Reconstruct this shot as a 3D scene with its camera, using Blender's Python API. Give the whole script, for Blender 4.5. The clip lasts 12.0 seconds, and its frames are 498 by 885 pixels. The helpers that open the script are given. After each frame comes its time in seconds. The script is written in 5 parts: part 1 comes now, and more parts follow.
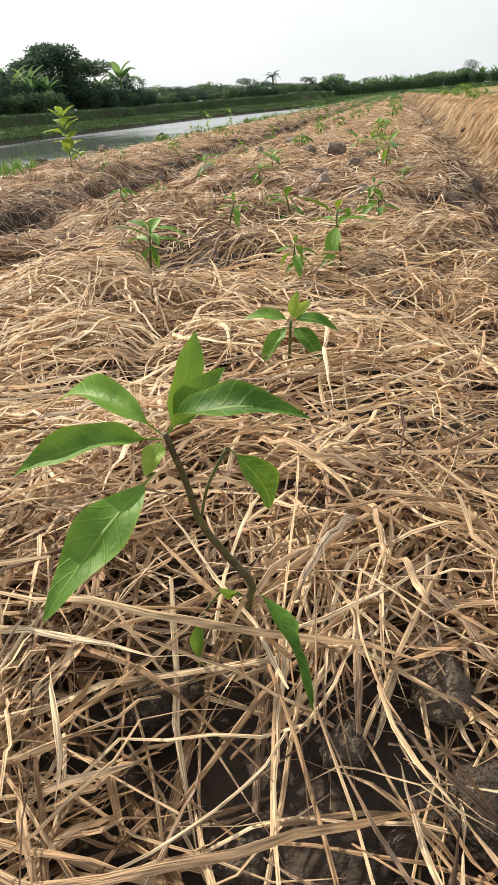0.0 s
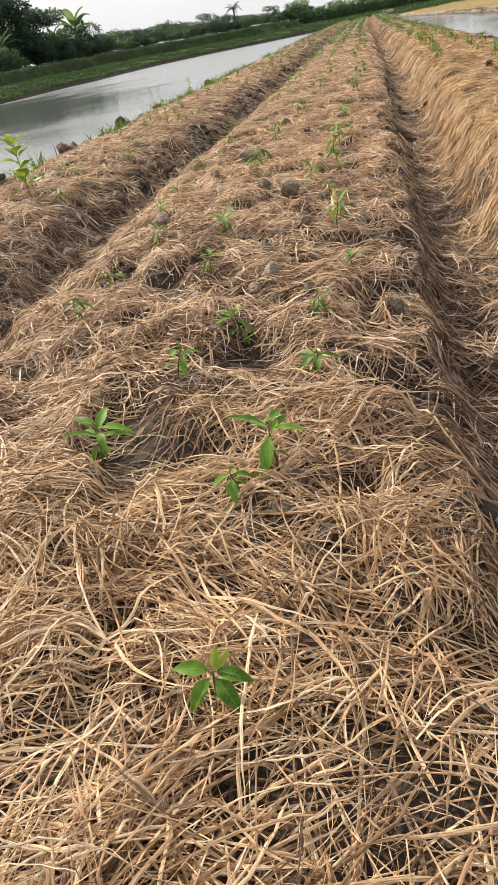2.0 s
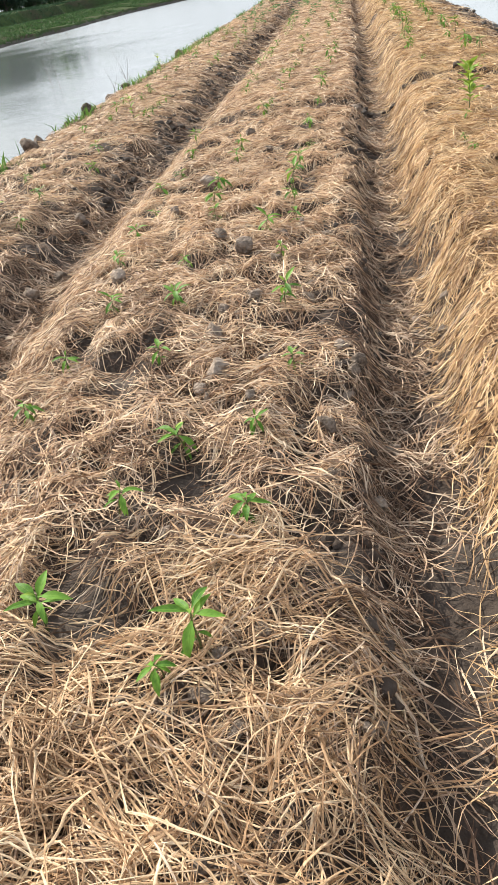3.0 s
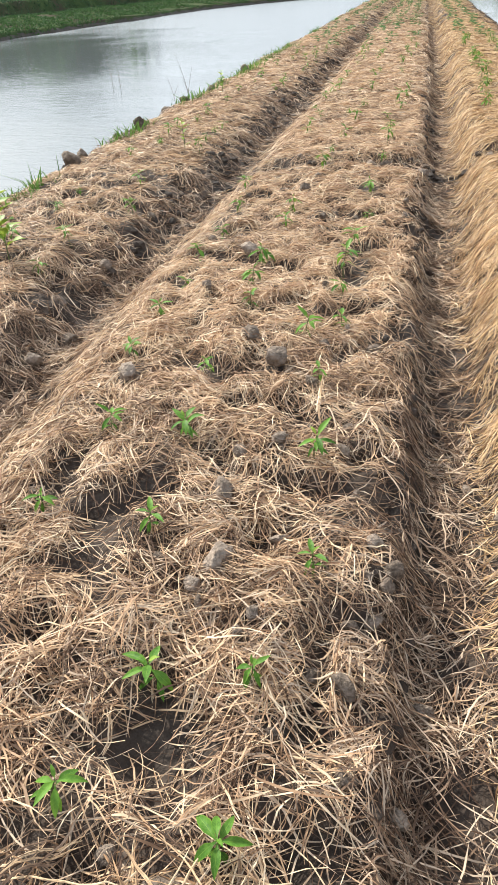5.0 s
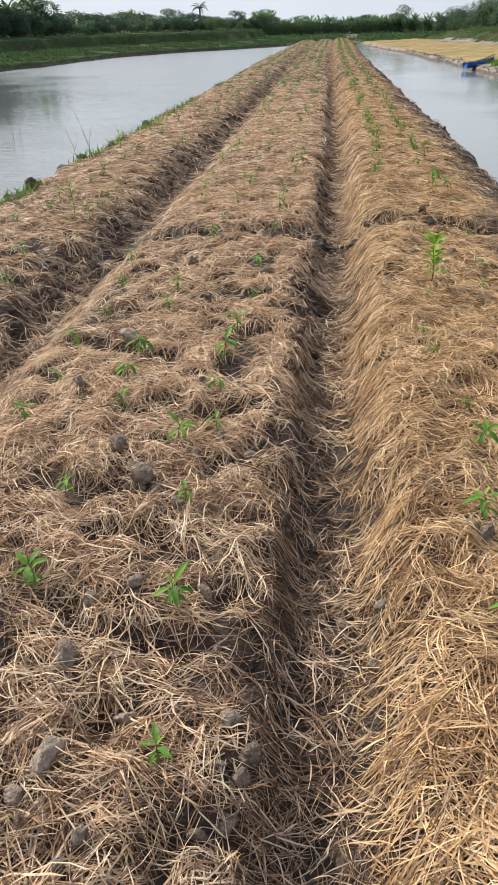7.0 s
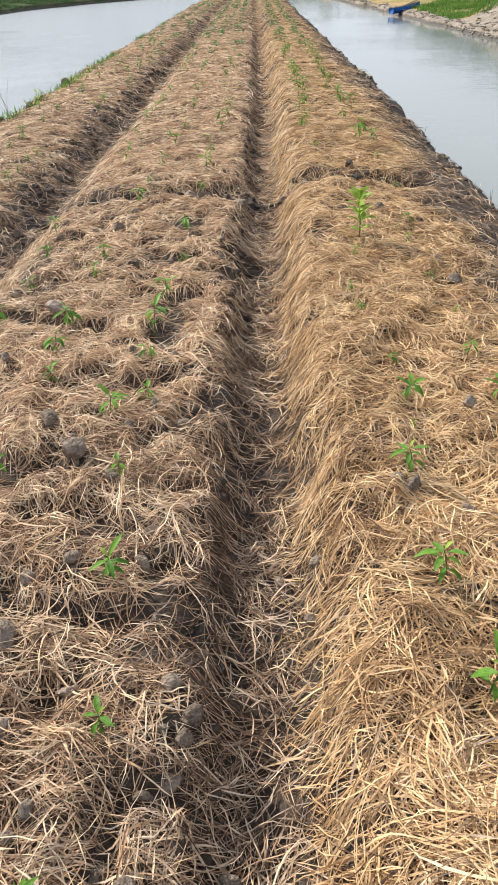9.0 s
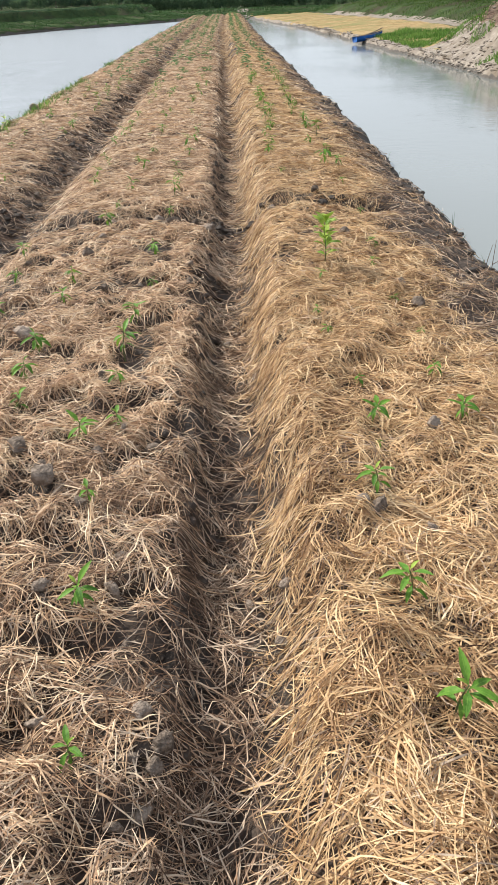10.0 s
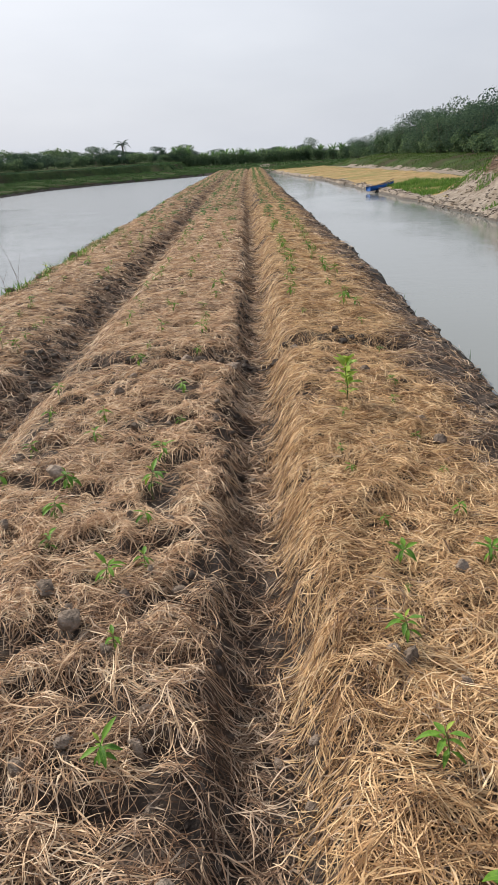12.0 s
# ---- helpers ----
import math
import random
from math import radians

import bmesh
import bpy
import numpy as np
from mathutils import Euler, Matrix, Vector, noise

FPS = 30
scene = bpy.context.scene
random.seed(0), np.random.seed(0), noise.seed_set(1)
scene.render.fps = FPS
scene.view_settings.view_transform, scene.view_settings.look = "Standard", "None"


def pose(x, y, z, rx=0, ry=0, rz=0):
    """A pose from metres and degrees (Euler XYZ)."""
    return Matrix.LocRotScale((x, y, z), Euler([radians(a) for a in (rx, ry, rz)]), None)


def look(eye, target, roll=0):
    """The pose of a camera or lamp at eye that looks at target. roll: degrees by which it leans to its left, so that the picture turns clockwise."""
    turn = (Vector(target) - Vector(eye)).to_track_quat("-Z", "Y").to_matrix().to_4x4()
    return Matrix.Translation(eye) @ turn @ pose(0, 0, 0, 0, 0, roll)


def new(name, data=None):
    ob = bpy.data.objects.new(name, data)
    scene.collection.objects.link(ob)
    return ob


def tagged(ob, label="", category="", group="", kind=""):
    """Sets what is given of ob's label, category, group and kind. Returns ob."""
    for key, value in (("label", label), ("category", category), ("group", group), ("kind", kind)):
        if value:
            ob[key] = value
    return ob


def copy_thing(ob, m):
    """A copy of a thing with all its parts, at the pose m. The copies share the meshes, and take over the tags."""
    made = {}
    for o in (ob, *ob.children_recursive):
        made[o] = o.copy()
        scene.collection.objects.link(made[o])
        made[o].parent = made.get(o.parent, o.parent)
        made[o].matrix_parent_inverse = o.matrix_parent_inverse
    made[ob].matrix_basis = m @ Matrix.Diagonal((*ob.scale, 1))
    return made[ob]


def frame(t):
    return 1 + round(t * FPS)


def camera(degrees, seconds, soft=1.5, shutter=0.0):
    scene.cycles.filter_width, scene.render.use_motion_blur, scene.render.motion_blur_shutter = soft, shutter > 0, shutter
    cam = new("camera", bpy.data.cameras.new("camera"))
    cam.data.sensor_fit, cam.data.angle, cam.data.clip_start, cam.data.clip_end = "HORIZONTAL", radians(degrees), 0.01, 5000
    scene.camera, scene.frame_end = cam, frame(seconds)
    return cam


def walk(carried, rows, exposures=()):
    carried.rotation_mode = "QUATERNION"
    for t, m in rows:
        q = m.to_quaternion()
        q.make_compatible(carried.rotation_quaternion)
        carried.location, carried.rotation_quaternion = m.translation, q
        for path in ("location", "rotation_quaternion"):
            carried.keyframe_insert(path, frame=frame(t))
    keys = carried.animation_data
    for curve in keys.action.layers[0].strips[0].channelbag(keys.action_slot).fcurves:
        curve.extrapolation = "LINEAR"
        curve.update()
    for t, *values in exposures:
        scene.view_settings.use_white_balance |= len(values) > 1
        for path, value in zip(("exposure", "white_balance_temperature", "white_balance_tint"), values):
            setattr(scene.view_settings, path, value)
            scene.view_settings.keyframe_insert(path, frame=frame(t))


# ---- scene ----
cam = camera(40.3, 12.0, soft=1.5)
PATH = [
    (0, (0.052, -0.001, 0.268), (-0.377, 1.739, -0.62), -5.3),
    (0.5, (0.041, -0.001, 0.297), (-0.365, 1.758, -0.563), -5.7),
    (1, (0.057, 0.025, 0.403), (-0.368, 1.795, -0.426), -8.1),
    (1.5, (0.098, 0.075, 0.502), (-0.31, 1.822, -0.382), -9.7),
    (2, (0.163, 0.164, 0.687), (-0.258, 1.829, -0.337), -10.5),
    (2.5, (0.273, 0.24, 0.904), (-0.134, 1.868, -0.186), -9.9),
    (2.7, (0.321, 0.276, 0.98), (-0.069, 1.875, -0.157), -11.0),
    (4.3, (0.291, 0.623, 1.38), (0.024, 2.25, 0.248), -3.8),
    (4.5, (0.272, 0.677, 1.375), (-0.061, 2.284, 0.233), -4.6),
    (5, (0.243, 1.012, 1.288), (-0.177, 2.611, 0.161), -3.4),
    (5.5, (0.301, 1.251, 1.377), (-0.163, 2.888, 0.325), -3.8),
    (6, (0.315, 1.367, 1.41), (-0.068, 3.087, 0.464), -2.4),
    (6.4, (0.37, 1.362, 1.428), (0.077, 3.125, 0.528), -2.6),
    (6.5, (0.366, 1.368, 1.438), (0.097, 3.132, 0.535), -2.1),
    (7, (0.404, 1.376, 1.439), (0.192, 3.067, 0.392), -1.4),
    (7.5, (0.433, 1.382, 1.451), (0.277, 3.04, 0.343), -2.1),
    (7.7, (0.443, 1.383, 1.45), (0.307, 3.032, 0.326), -2.0),
    (9.3, (0.481, 1.37, 1.461), (0.437, 3.009, 0.317), -2.5),
    (9.5, (0.487, 1.366, 1.466), (0.463, 3.013, 0.332), -2.4),
    (10, (0.495, 1.366, 1.479), (0.505, 3.037, 0.381), -1.9),
    (10.5, (0.496, 1.367, 1.492), (0.527, 3.066, 0.438), -2.1),
    (11, (0.503, 1.38, 1.501), (0.544, 3.11, 0.498), -2.5),
    (11.5, (0.489, 1.397, 1.562), (0.47, 3.22, 0.739), -2.5),
    (12, (0.487, 1.372, 1.571), (0.442, 3.212, 0.789), -2.9),
]
EXPOSURES = [(0, 0.33, 6850, 7), (0.5, 0.22, 6850, 7), (1, 0.07, 6900, 8), (1.5, -0.02, 6950, 11), (2, 0.25, 6950, 11), (2.5, 0.62, 6570, 8), (4.5, 0.68, 6250, 7), (5.5, 0.62, 6200, 6), (6, 0.54, 6230, 7), (6.5, 0.23, 6300, 9), (7.0, 0.15, 6300, 9), (7.5, 0.35, 6300, 9), (9.5, 0.39, 6260, 8), (10.5, 0.39, 6230, 8), (11.0, 0.42, 6250, 9), (11.5, 0.25, 6370, 10), (12, -0.03, 6480, 11)]
walk(cam, [(t, look(eye, target, roll)) for t, eye, target, roll in PATH], EXPOSURES)


# ---- world, sun, exposure ----
SUN_DIR = Vector((-0.60, 0.52, 0.60)).normalized()
world = bpy.data.worlds.new("hazy_sky")
scene.world = world
world.use_nodes = True


def wire_world():
    nt = world.node_tree
    n, l = nt.nodes, nt.links
    n.clear()
    out = n.new("ShaderNodeOutputWorld")
    sky = n.new("ShaderNodeTexSky")
    sky.sky_type = "NISHITA"
    sky.sun_disc = False
    sky.sun_elevation = math.asin(SUN_DIR.z)
    sky.sun_rotation = math.atan2(SUN_DIR.x, SUN_DIR.y)
    sky.dust_density = 4.0
    b1 = n.new("ShaderNodeBackground")
    b1.inputs["Strength"].default_value = 0.09
    l.new(sky.outputs[0], b1.inputs["Color"])
    tc = n.new("ShaderNodeTexCoord")
    mp = n.new("ShaderNodeMapping")
    mp.inputs["Scale"].default_value = (1.0, 1.0, 3.0)
    l.new(tc.outputs["Generated"], mp.inputs["Vector"])
    nz = n.new("ShaderNodeTexNoise")
    nz.inputs["Scale"].default_value = 1.7
    nz.inputs["Detail"].default_value = 5.0
    nz.inputs["Roughness"].default_value = 0.5
    l.new(mp.outputs[0], nz.inputs["Vector"])
    ramp = n.new("ShaderNodeValToRGB")
    ramp.color_ramp.elements[0].position = 0.3
    ramp.color_ramp.elements[0].color = (0.66, 0.705, 0.785, 1)
    ramp.color_ramp.elements[1].position = 0.72
    ramp.color_ramp.elements[1].color = (0.845, 0.885, 0.95, 1)
    l.new(nz.outputs["Fac"], ramp.inputs["Fac"])
    # haze brightens towards the veiled sun
    dot = n.new("ShaderNodeVectorMath")
    dot.operation = "DOT_PRODUCT"
    dot.inputs[1].default_value = SUN_DIR
    l.new(tc.outputs["Generated"], dot.inputs[0])
    glow = n.new("ShaderNodeMapRange")
    glow.inputs["From Min"].default_value = 0.35
    glow.inputs["From Max"].default_value = 1.0
    glow.inputs["To Min"].default_value = 0.935
    glow.inputs["To Max"].default_value = 1.22
    l.new(dot.outputs["Value"], glow.inputs["Value"])
    b2 = n.new("ShaderNodeBackground")
    l.new(ramp.outputs[0], b2.inputs["Color"])
    l.new(glow.outputs[0], b2.inputs["Strength"])
    mix = n.new("ShaderNodeMixShader")
    mix.inputs[0].default_value = 0.85
    l.new(b1.outputs[0], mix.inputs[1])
    l.new(b2.outputs[0], mix.inputs[2])
    l.new(mix.outputs[0], out.inputs["Surface"])


wire_world()
sun = new("sun", bpy.data.lights.new("sun", "SUN"))
sun.data.energy = 4.9
sun.data.angle = radians(1.2)
sun.data.color = (1.0, 0.91, 0.78)
sun.matrix_world = look(SUN_DIR * 60, (0, 0, 0))
scene.view_settings.exposure = 0.0

# ---- materials ----


def material(name, stops, roughness=0.8, scale=4.0, detail=6.0, bump=0.0, bump_scale=None, island=0.0, objrand=0.0,
             specular=0.3, translucent=0.0, stretch=(1, 1, 1), stain=None, stain_scale=0.7, metallic=0.0, shift=(0.48, 1.1, 1.5)):
    """A node material: a colour ramp over noise, shifted by island or object, with large stains and bump."""
    m = bpy.data.materials.new(name)
    m.use_nodes = True
    nt = m.node_tree
    n, l = nt.nodes, nt.links
    p = n["Principled BSDF"]
    tc = n.new("ShaderNodeTexCoord")
    mp = n.new("ShaderNodeMapping")
    mp.inputs["Scale"].default_value = stretch
    l.new(tc.outputs["Object"], mp.inputs["Vector"])
    nz = n.new("ShaderNodeTexNoise")
    nz.inputs["Scale"].default_value = scale
    nz.inputs["Detail"].default_value = detail
    nz.inputs["Roughness"].default_value = 0.6
    l.new(mp.outputs[0], nz.inputs["Vector"])
    fac = nz.outputs["Fac"]
    for amount, node, socket in ((island, "ShaderNodeNewGeometry", "Random Per Island"), (objrand, "ShaderNodeObjectInfo", "Random")):
        if amount:
            g = n.new(node)
            a = n.new("ShaderNodeMath")
            a.operation = "MULTIPLY_ADD"
            l.new(g.outputs[socket], a.inputs[0])
            a.inputs[1].default_value = amount
            a.inputs[2].default_value = -amount / 2
            b = n.new("ShaderNodeMath")
            b.operation = "ADD"
            l.new(fac, b.inputs[0])
            l.new(a.outputs[0], b.inputs[1])
            fac = b.outputs[0]
    ramp = n.new("ShaderNodeValToRGB")
    e = ramp.color_ramp.elements
    while len(e) < len(stops):
        e.new(0.5)
    for i, (pos, c) in enumerate(stops):
        e[i].position, e[i].color = pos, (*c, 1)
    l.new(fac, ramp.inputs["Fac"])
    col = ramp.outputs["Color"]
    if stain:
        nz2 = n.new("ShaderNodeTexNoise")
        nz2.inputs["Scale"].default_value = stain_scale
        nz2.inputs["Detail"].default_value = 4.0
        l.new(tc.outputs["Object"], nz2.inputs["Vector"])
        r2 = n.new("ShaderNodeMapRange")
        r2.inputs["From Min"].default_value = 0.45
        r2.inputs["From Max"].default_value = 0.68
        l.new(nz2.outputs["Fac"], r2.inputs["Value"])
        mx = n.new("ShaderNodeMix")
        mx.data_type = "RGBA"
        l.new(r2.outputs[0], mx.inputs[0])
        l.new(col, mx.inputs[6])
        mx.inputs[7].default_value = (*stain, 1)
        col = mx.outputs[2]
    l.new(col, p.inputs["Base Color"])
    p.inputs["Roughness"].default_value = roughness
    p.inputs["Specular IOR Level"].default_value = specular
    p.inputs["Metallic"].default_value = metallic
    if bump:
        nb = n.new("ShaderNodeTexNoise")
        nb.inputs["Scale"].default_value = bump_scale or scale * 3
        nb.inputs["Detail"].default_value = 6.0
        l.new(tc.outputs["Object"], nb.inputs["Vector"])
        bp = n.new("ShaderNodeBump")
        bp.inputs["Strength"].default_value = bump
        bp.inputs["Distance"].default_value = 0.02
        l.new(nb.outputs["Fac"], bp.inputs["Height"])
        l.new(bp.outputs[0], p.inputs["Normal"])
    if translucent:
        tr = n.new("ShaderNodeBsdfTranslucent")
        hs = n.new("ShaderNodeHueSaturation")
        for socket, value in zip(("Hue", "Saturation", "Value"), shift):
            hs.inputs[socket].default_value = value
        l.new(col, hs.inputs["Color"])
        l.new(hs.outputs[0], tr.inputs["Color"])
        ms = n.new("ShaderNodeMixShader")
        ms.inputs[0].default_value = translucent
        l.new(p.outputs[0], ms.inputs[1])
        l.new(tr.outputs[0], ms.inputs[2])
        l.new(ms.outputs[0], n["Material Output"].inputs["Surface"])
    return m


M_SOIL = material("soil", [(0.25, (0.022, 0.016, 0.012)), (0.55, (0.058, 0.042, 0.033)), (0.8, (0.125, 0.094, 0.074))], 0.9, 9.0, 9.0, 0.9, 40.0,
                  stain=(0.055, 0.045, 0.038), stain_scale=2.0)
M_CLOD = material("clod", [(0.25, (0.105, 0.08, 0.062)), (0.5, (0.24, 0.188, 0.148)), (0.8, (0.40, 0.325, 0.262))], 0.95, 5.0, 9.0, 1.0, 9.0, objrand=0.35)
M_CLOD_DAMP = material("damp_clod", [(0.25, (0.06, 0.044, 0.033)), (0.5, (0.15, 0.113, 0.086)), (0.8, (0.28, 0.22, 0.17))], 0.9, 7.0, 9.0, 1.0, 14.0, objrand=0.35)
STRAW = dict(roughness=0.55, shift=(0.5, 0.95, 1.4), scale=5.0, detail=4.0, island=0.68, specular=0.28, translucent=0.18)
M_STRAW = material("straw_fresh", [(0.12, (0.165, 0.092, 0.053)), (0.36, (0.455, 0.288, 0.172)), (0.62, (0.665, 0.475, 0.302)), (0.9, (0.80, 0.655, 0.47))], **STRAW)
M_STRAW_GOLD = material("straw_gold", [(0.12, (0.175, 0.092, 0.042)), (0.4, (0.46, 0.292, 0.150)), (0.65, (0.66, 0.462, 0.255)), (0.9, (0.78, 0.605, 0.38))], **STRAW)
# weathered straw; low straws also use it for shade painted into the mulch
M_STRAW_GREY = material("straw_weathered_shade", [(0.15, (0.085, 0.052, 0.036)), (0.5, (0.27, 0.178, 0.118)), (0.85, (0.55, 0.43, 0.32))],
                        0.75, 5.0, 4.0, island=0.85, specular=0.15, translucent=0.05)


def streaked(source, name):
    """The straw with fine lengthwise fibres, for where it is seen close."""
    m = source.copy()
    m.name = name
    n, l = m.node_tree.nodes, m.node_tree.links
    p = n["Principled BSDF"]
    uv = n.new("ShaderNodeUVMap")
    uv.uv_map = "along"
    nz = n.new("ShaderNodeTexNoise")
    nz.inputs["Scale"].default_value = 3.4
    nz.inputs["Detail"].default_value = 4.0
    l.new(uv.outputs[0], nz.inputs["Vector"])
    r = n.new("ShaderNodeMapRange")
    r.inputs["From Min"].default_value = 0.36
    r.inputs["From Max"].default_value = 0.62
    r.inputs["To Min"].default_value = 0.42
    r.inputs["To Max"].default_value = 1.5
    l.new(nz.outputs["Fac"], r.inputs["Value"])
    col = p.inputs["Base Color"].links[0].from_socket
    mx = n.new("ShaderNodeMix")
    mx.data_type = "RGBA"
    mx.blend_type = "MULTIPLY"
    mx.inputs[0].default_value = 1.0
    l.new(col, mx.inputs[6])
    l.new(r.outputs[0], mx.inputs[7])
    l.new(mx.outputs[2], p.inputs["Base Color"])
    bp = n.new("ShaderNodeBump")
    bp.inputs["Strength"].default_value = 1.0
    bp.inputs["Distance"].default_value = 0.0012
    l.new(nz.outputs["Fac"], bp.inputs["Height"])
    l.new(bp.outputs[0], p.inputs["Normal"])
    return m


M_STRAW_NEAR = streaked(material("straw_papery", [(0.1, (0.18, 0.102, 0.05)), (0.33, (0.46, 0.292, 0.166)), (0.61, (0.66, 0.470, 0.288)), (0.9, (0.82, 0.66, 0.455))], **STRAW), "straw_near")
M_GRASS = material("grass", [(0.2, (0.03, 0.065, 0.026)), (0.5, (0.055, 0.115, 0.042)), (0.85, (0.09, 0.155, 0.06))], 0.7, 1.3, 6.0, specular=0.08, island=0.5, translucent=0.15)
M_GRASS_LUSH = material("lush_grass", [(0.2, (0.042, 0.095, 0.024)), (0.5, (0.085, 0.18, 0.042)), (0.85, (0.15, 0.255, 0.07))], 0.6, 1.3, 6.0, specular=0.08, island=0.5, translucent=0.35)
M_DARKGRASS = material("dark_grass", [(0.2, (0.028, 0.058, 0.034)), (0.5, (0.050, 0.10, 0.052)), (0.85, (0.08, 0.135, 0.066))], 0.65, 1.0, 6.0, specular=0.08, island=0.5, translucent=0.15)
M_GRASSLAND = material("grassland", [(0.25, (0.026, 0.040, 0.018)), (0.5, (0.048, 0.074, 0.029)), (0.8, (0.09, 0.118, 0.045))], 0.95, 1.6, 9.0, 0.9, 6.0, specular=0.02,
                       stain=(0.058, 0.049, 0.035), stain_scale=0.33)
M_FIELD = material("stubble", [(0.25, (0.19, 0.13, 0.062)), (0.5, (0.33, 0.235, 0.115)), (0.8, (0.46, 0.355, 0.20))], 0.95, 2.2, 9.0, 0.9, 8.0, specular=0.05,
                   stain=(0.21, 0.20, 0.085), stain_scale=0.4)
M_WEEDS = material("weeds", [(0.2, (0.035, 0.068, 0.02)), (0.5, (0.065, 0.12, 0.034)), (0.85, (0.11, 0.16, 0.055))], 0.7, 1.3, 6.0, specular=0.08, island=0.5, translucent=0.25)
M_DIRT = material("pale_dirt", [(0.25, (0.13, 0.105, 0.082)), (0.5, (0.25, 0.212, 0.175)), (0.8, (0.38, 0.335, 0.285))], 0.95, 4.5, 10.0, 1.0, 9.0, stain=(0.17, 0.135, 0.10), stain_scale=1.4)
M_VINES = material("dead_vines", [(0.25, (0.06, 0.038, 0.026)), (0.5, (0.15, 0.098, 0.07)), (0.8, (0.27, 0.195, 0.15))], 0.95, 6.0, 10.0, 1.0, 12.0, stain=(0.10, 0.085, 0.045), stain_scale=1.2)
M_SHORE = material("wet_mud", [(0.25, (0.028, 0.024, 0.020)), (0.55, (0.065, 0.053, 0.043)), (0.85, (0.125, 0.104, 0.085))], 0.75, 8.0, 8.0, 1.0, 30.0)
M_STEM = material("stem", [(0.3, (0.07, 0.075, 0.03)), (0.6, (0.12, 0.15, 0.05)), (0.85, (0.17, 0.24, 0.07))], 0.55, 60.0, 3.0, 0.2, 200.0)
M_STEM_BROWN = material("stem_brown", [(0.3, (0.075, 0.058, 0.030)), (0.6, (0.13, 0.115, 0.05)), (0.85, (0.18, 0.19, 0.07))], 0.6, 70.0, 4.0, 0.4, 260.0)
M_BARK = material("bark", [(0.3, (0.09, 0.075, 0.06)), (0.6, (0.20, 0.17, 0.14)), (0.85, (0.34, 0.31, 0.27))], 0.9, 3.0, 6.0, 0.8, 20.0, stretch=(1, 1, 0.2))
M_LEAVES = material("tree_leaves", [(0.2, (0.040, 0.068, 0.052)), (0.5, (0.066, 0.108, 0.076)), (0.85, (0.108, 0.158, 0.095))], 0.75, 0.6, 4.0, specular=0.04, island=0.6, objrand=0.45, translucent=0.32)
M_LEAVES_LIGHT = material("light_leaves", [(0.2, (0.050, 0.09, 0.055)), (0.5, (0.095, 0.155, 0.085)), (0.85, (0.15, 0.215, 0.11))], 0.7, 0.6, 4.0, specular=0.08, island=0.6, objrand=0.25, translucent=0.3)
M_BANANA = material("banana_leaf", [(0.2, (0.05, 0.105, 0.05)), (0.5, (0.095, 0.185, 0.075)), (0.85, (0.19, 0.29, 0.11))], 0.7, 1.5, 4.0, objrand=0.4, specular=0.15, translucent=0.4)
M_BLUE = material("blue_paint", [(0.25, (0.010, 0.045, 0.16)), (0.55, (0.016, 0.085, 0.30)), (0.85, (0.06, 0.16, 0.38))], 0.75, 3.0, 8.0, 0.25, 30.0, specular=0.15)
M_WOOD = material("weathered_wood", [(0.25, (0.10, 0.075, 0.05)), (0.55, (0.24, 0.19, 0.14)), (0.85, (0.40, 0.34, 0.27))], 0.85, 6.0, 8.0, 0.5, 40.0, stretch=(1, 8, 8))
M_TWIG = material("dry_twigs", [(0.25, (0.07, 0.045, 0.03)), (0.55, (0.17, 0.11, 0.075)), (0.85, (0.30, 0.22, 0.16))], 0.9, 3.0, 4.0, island=0.6)


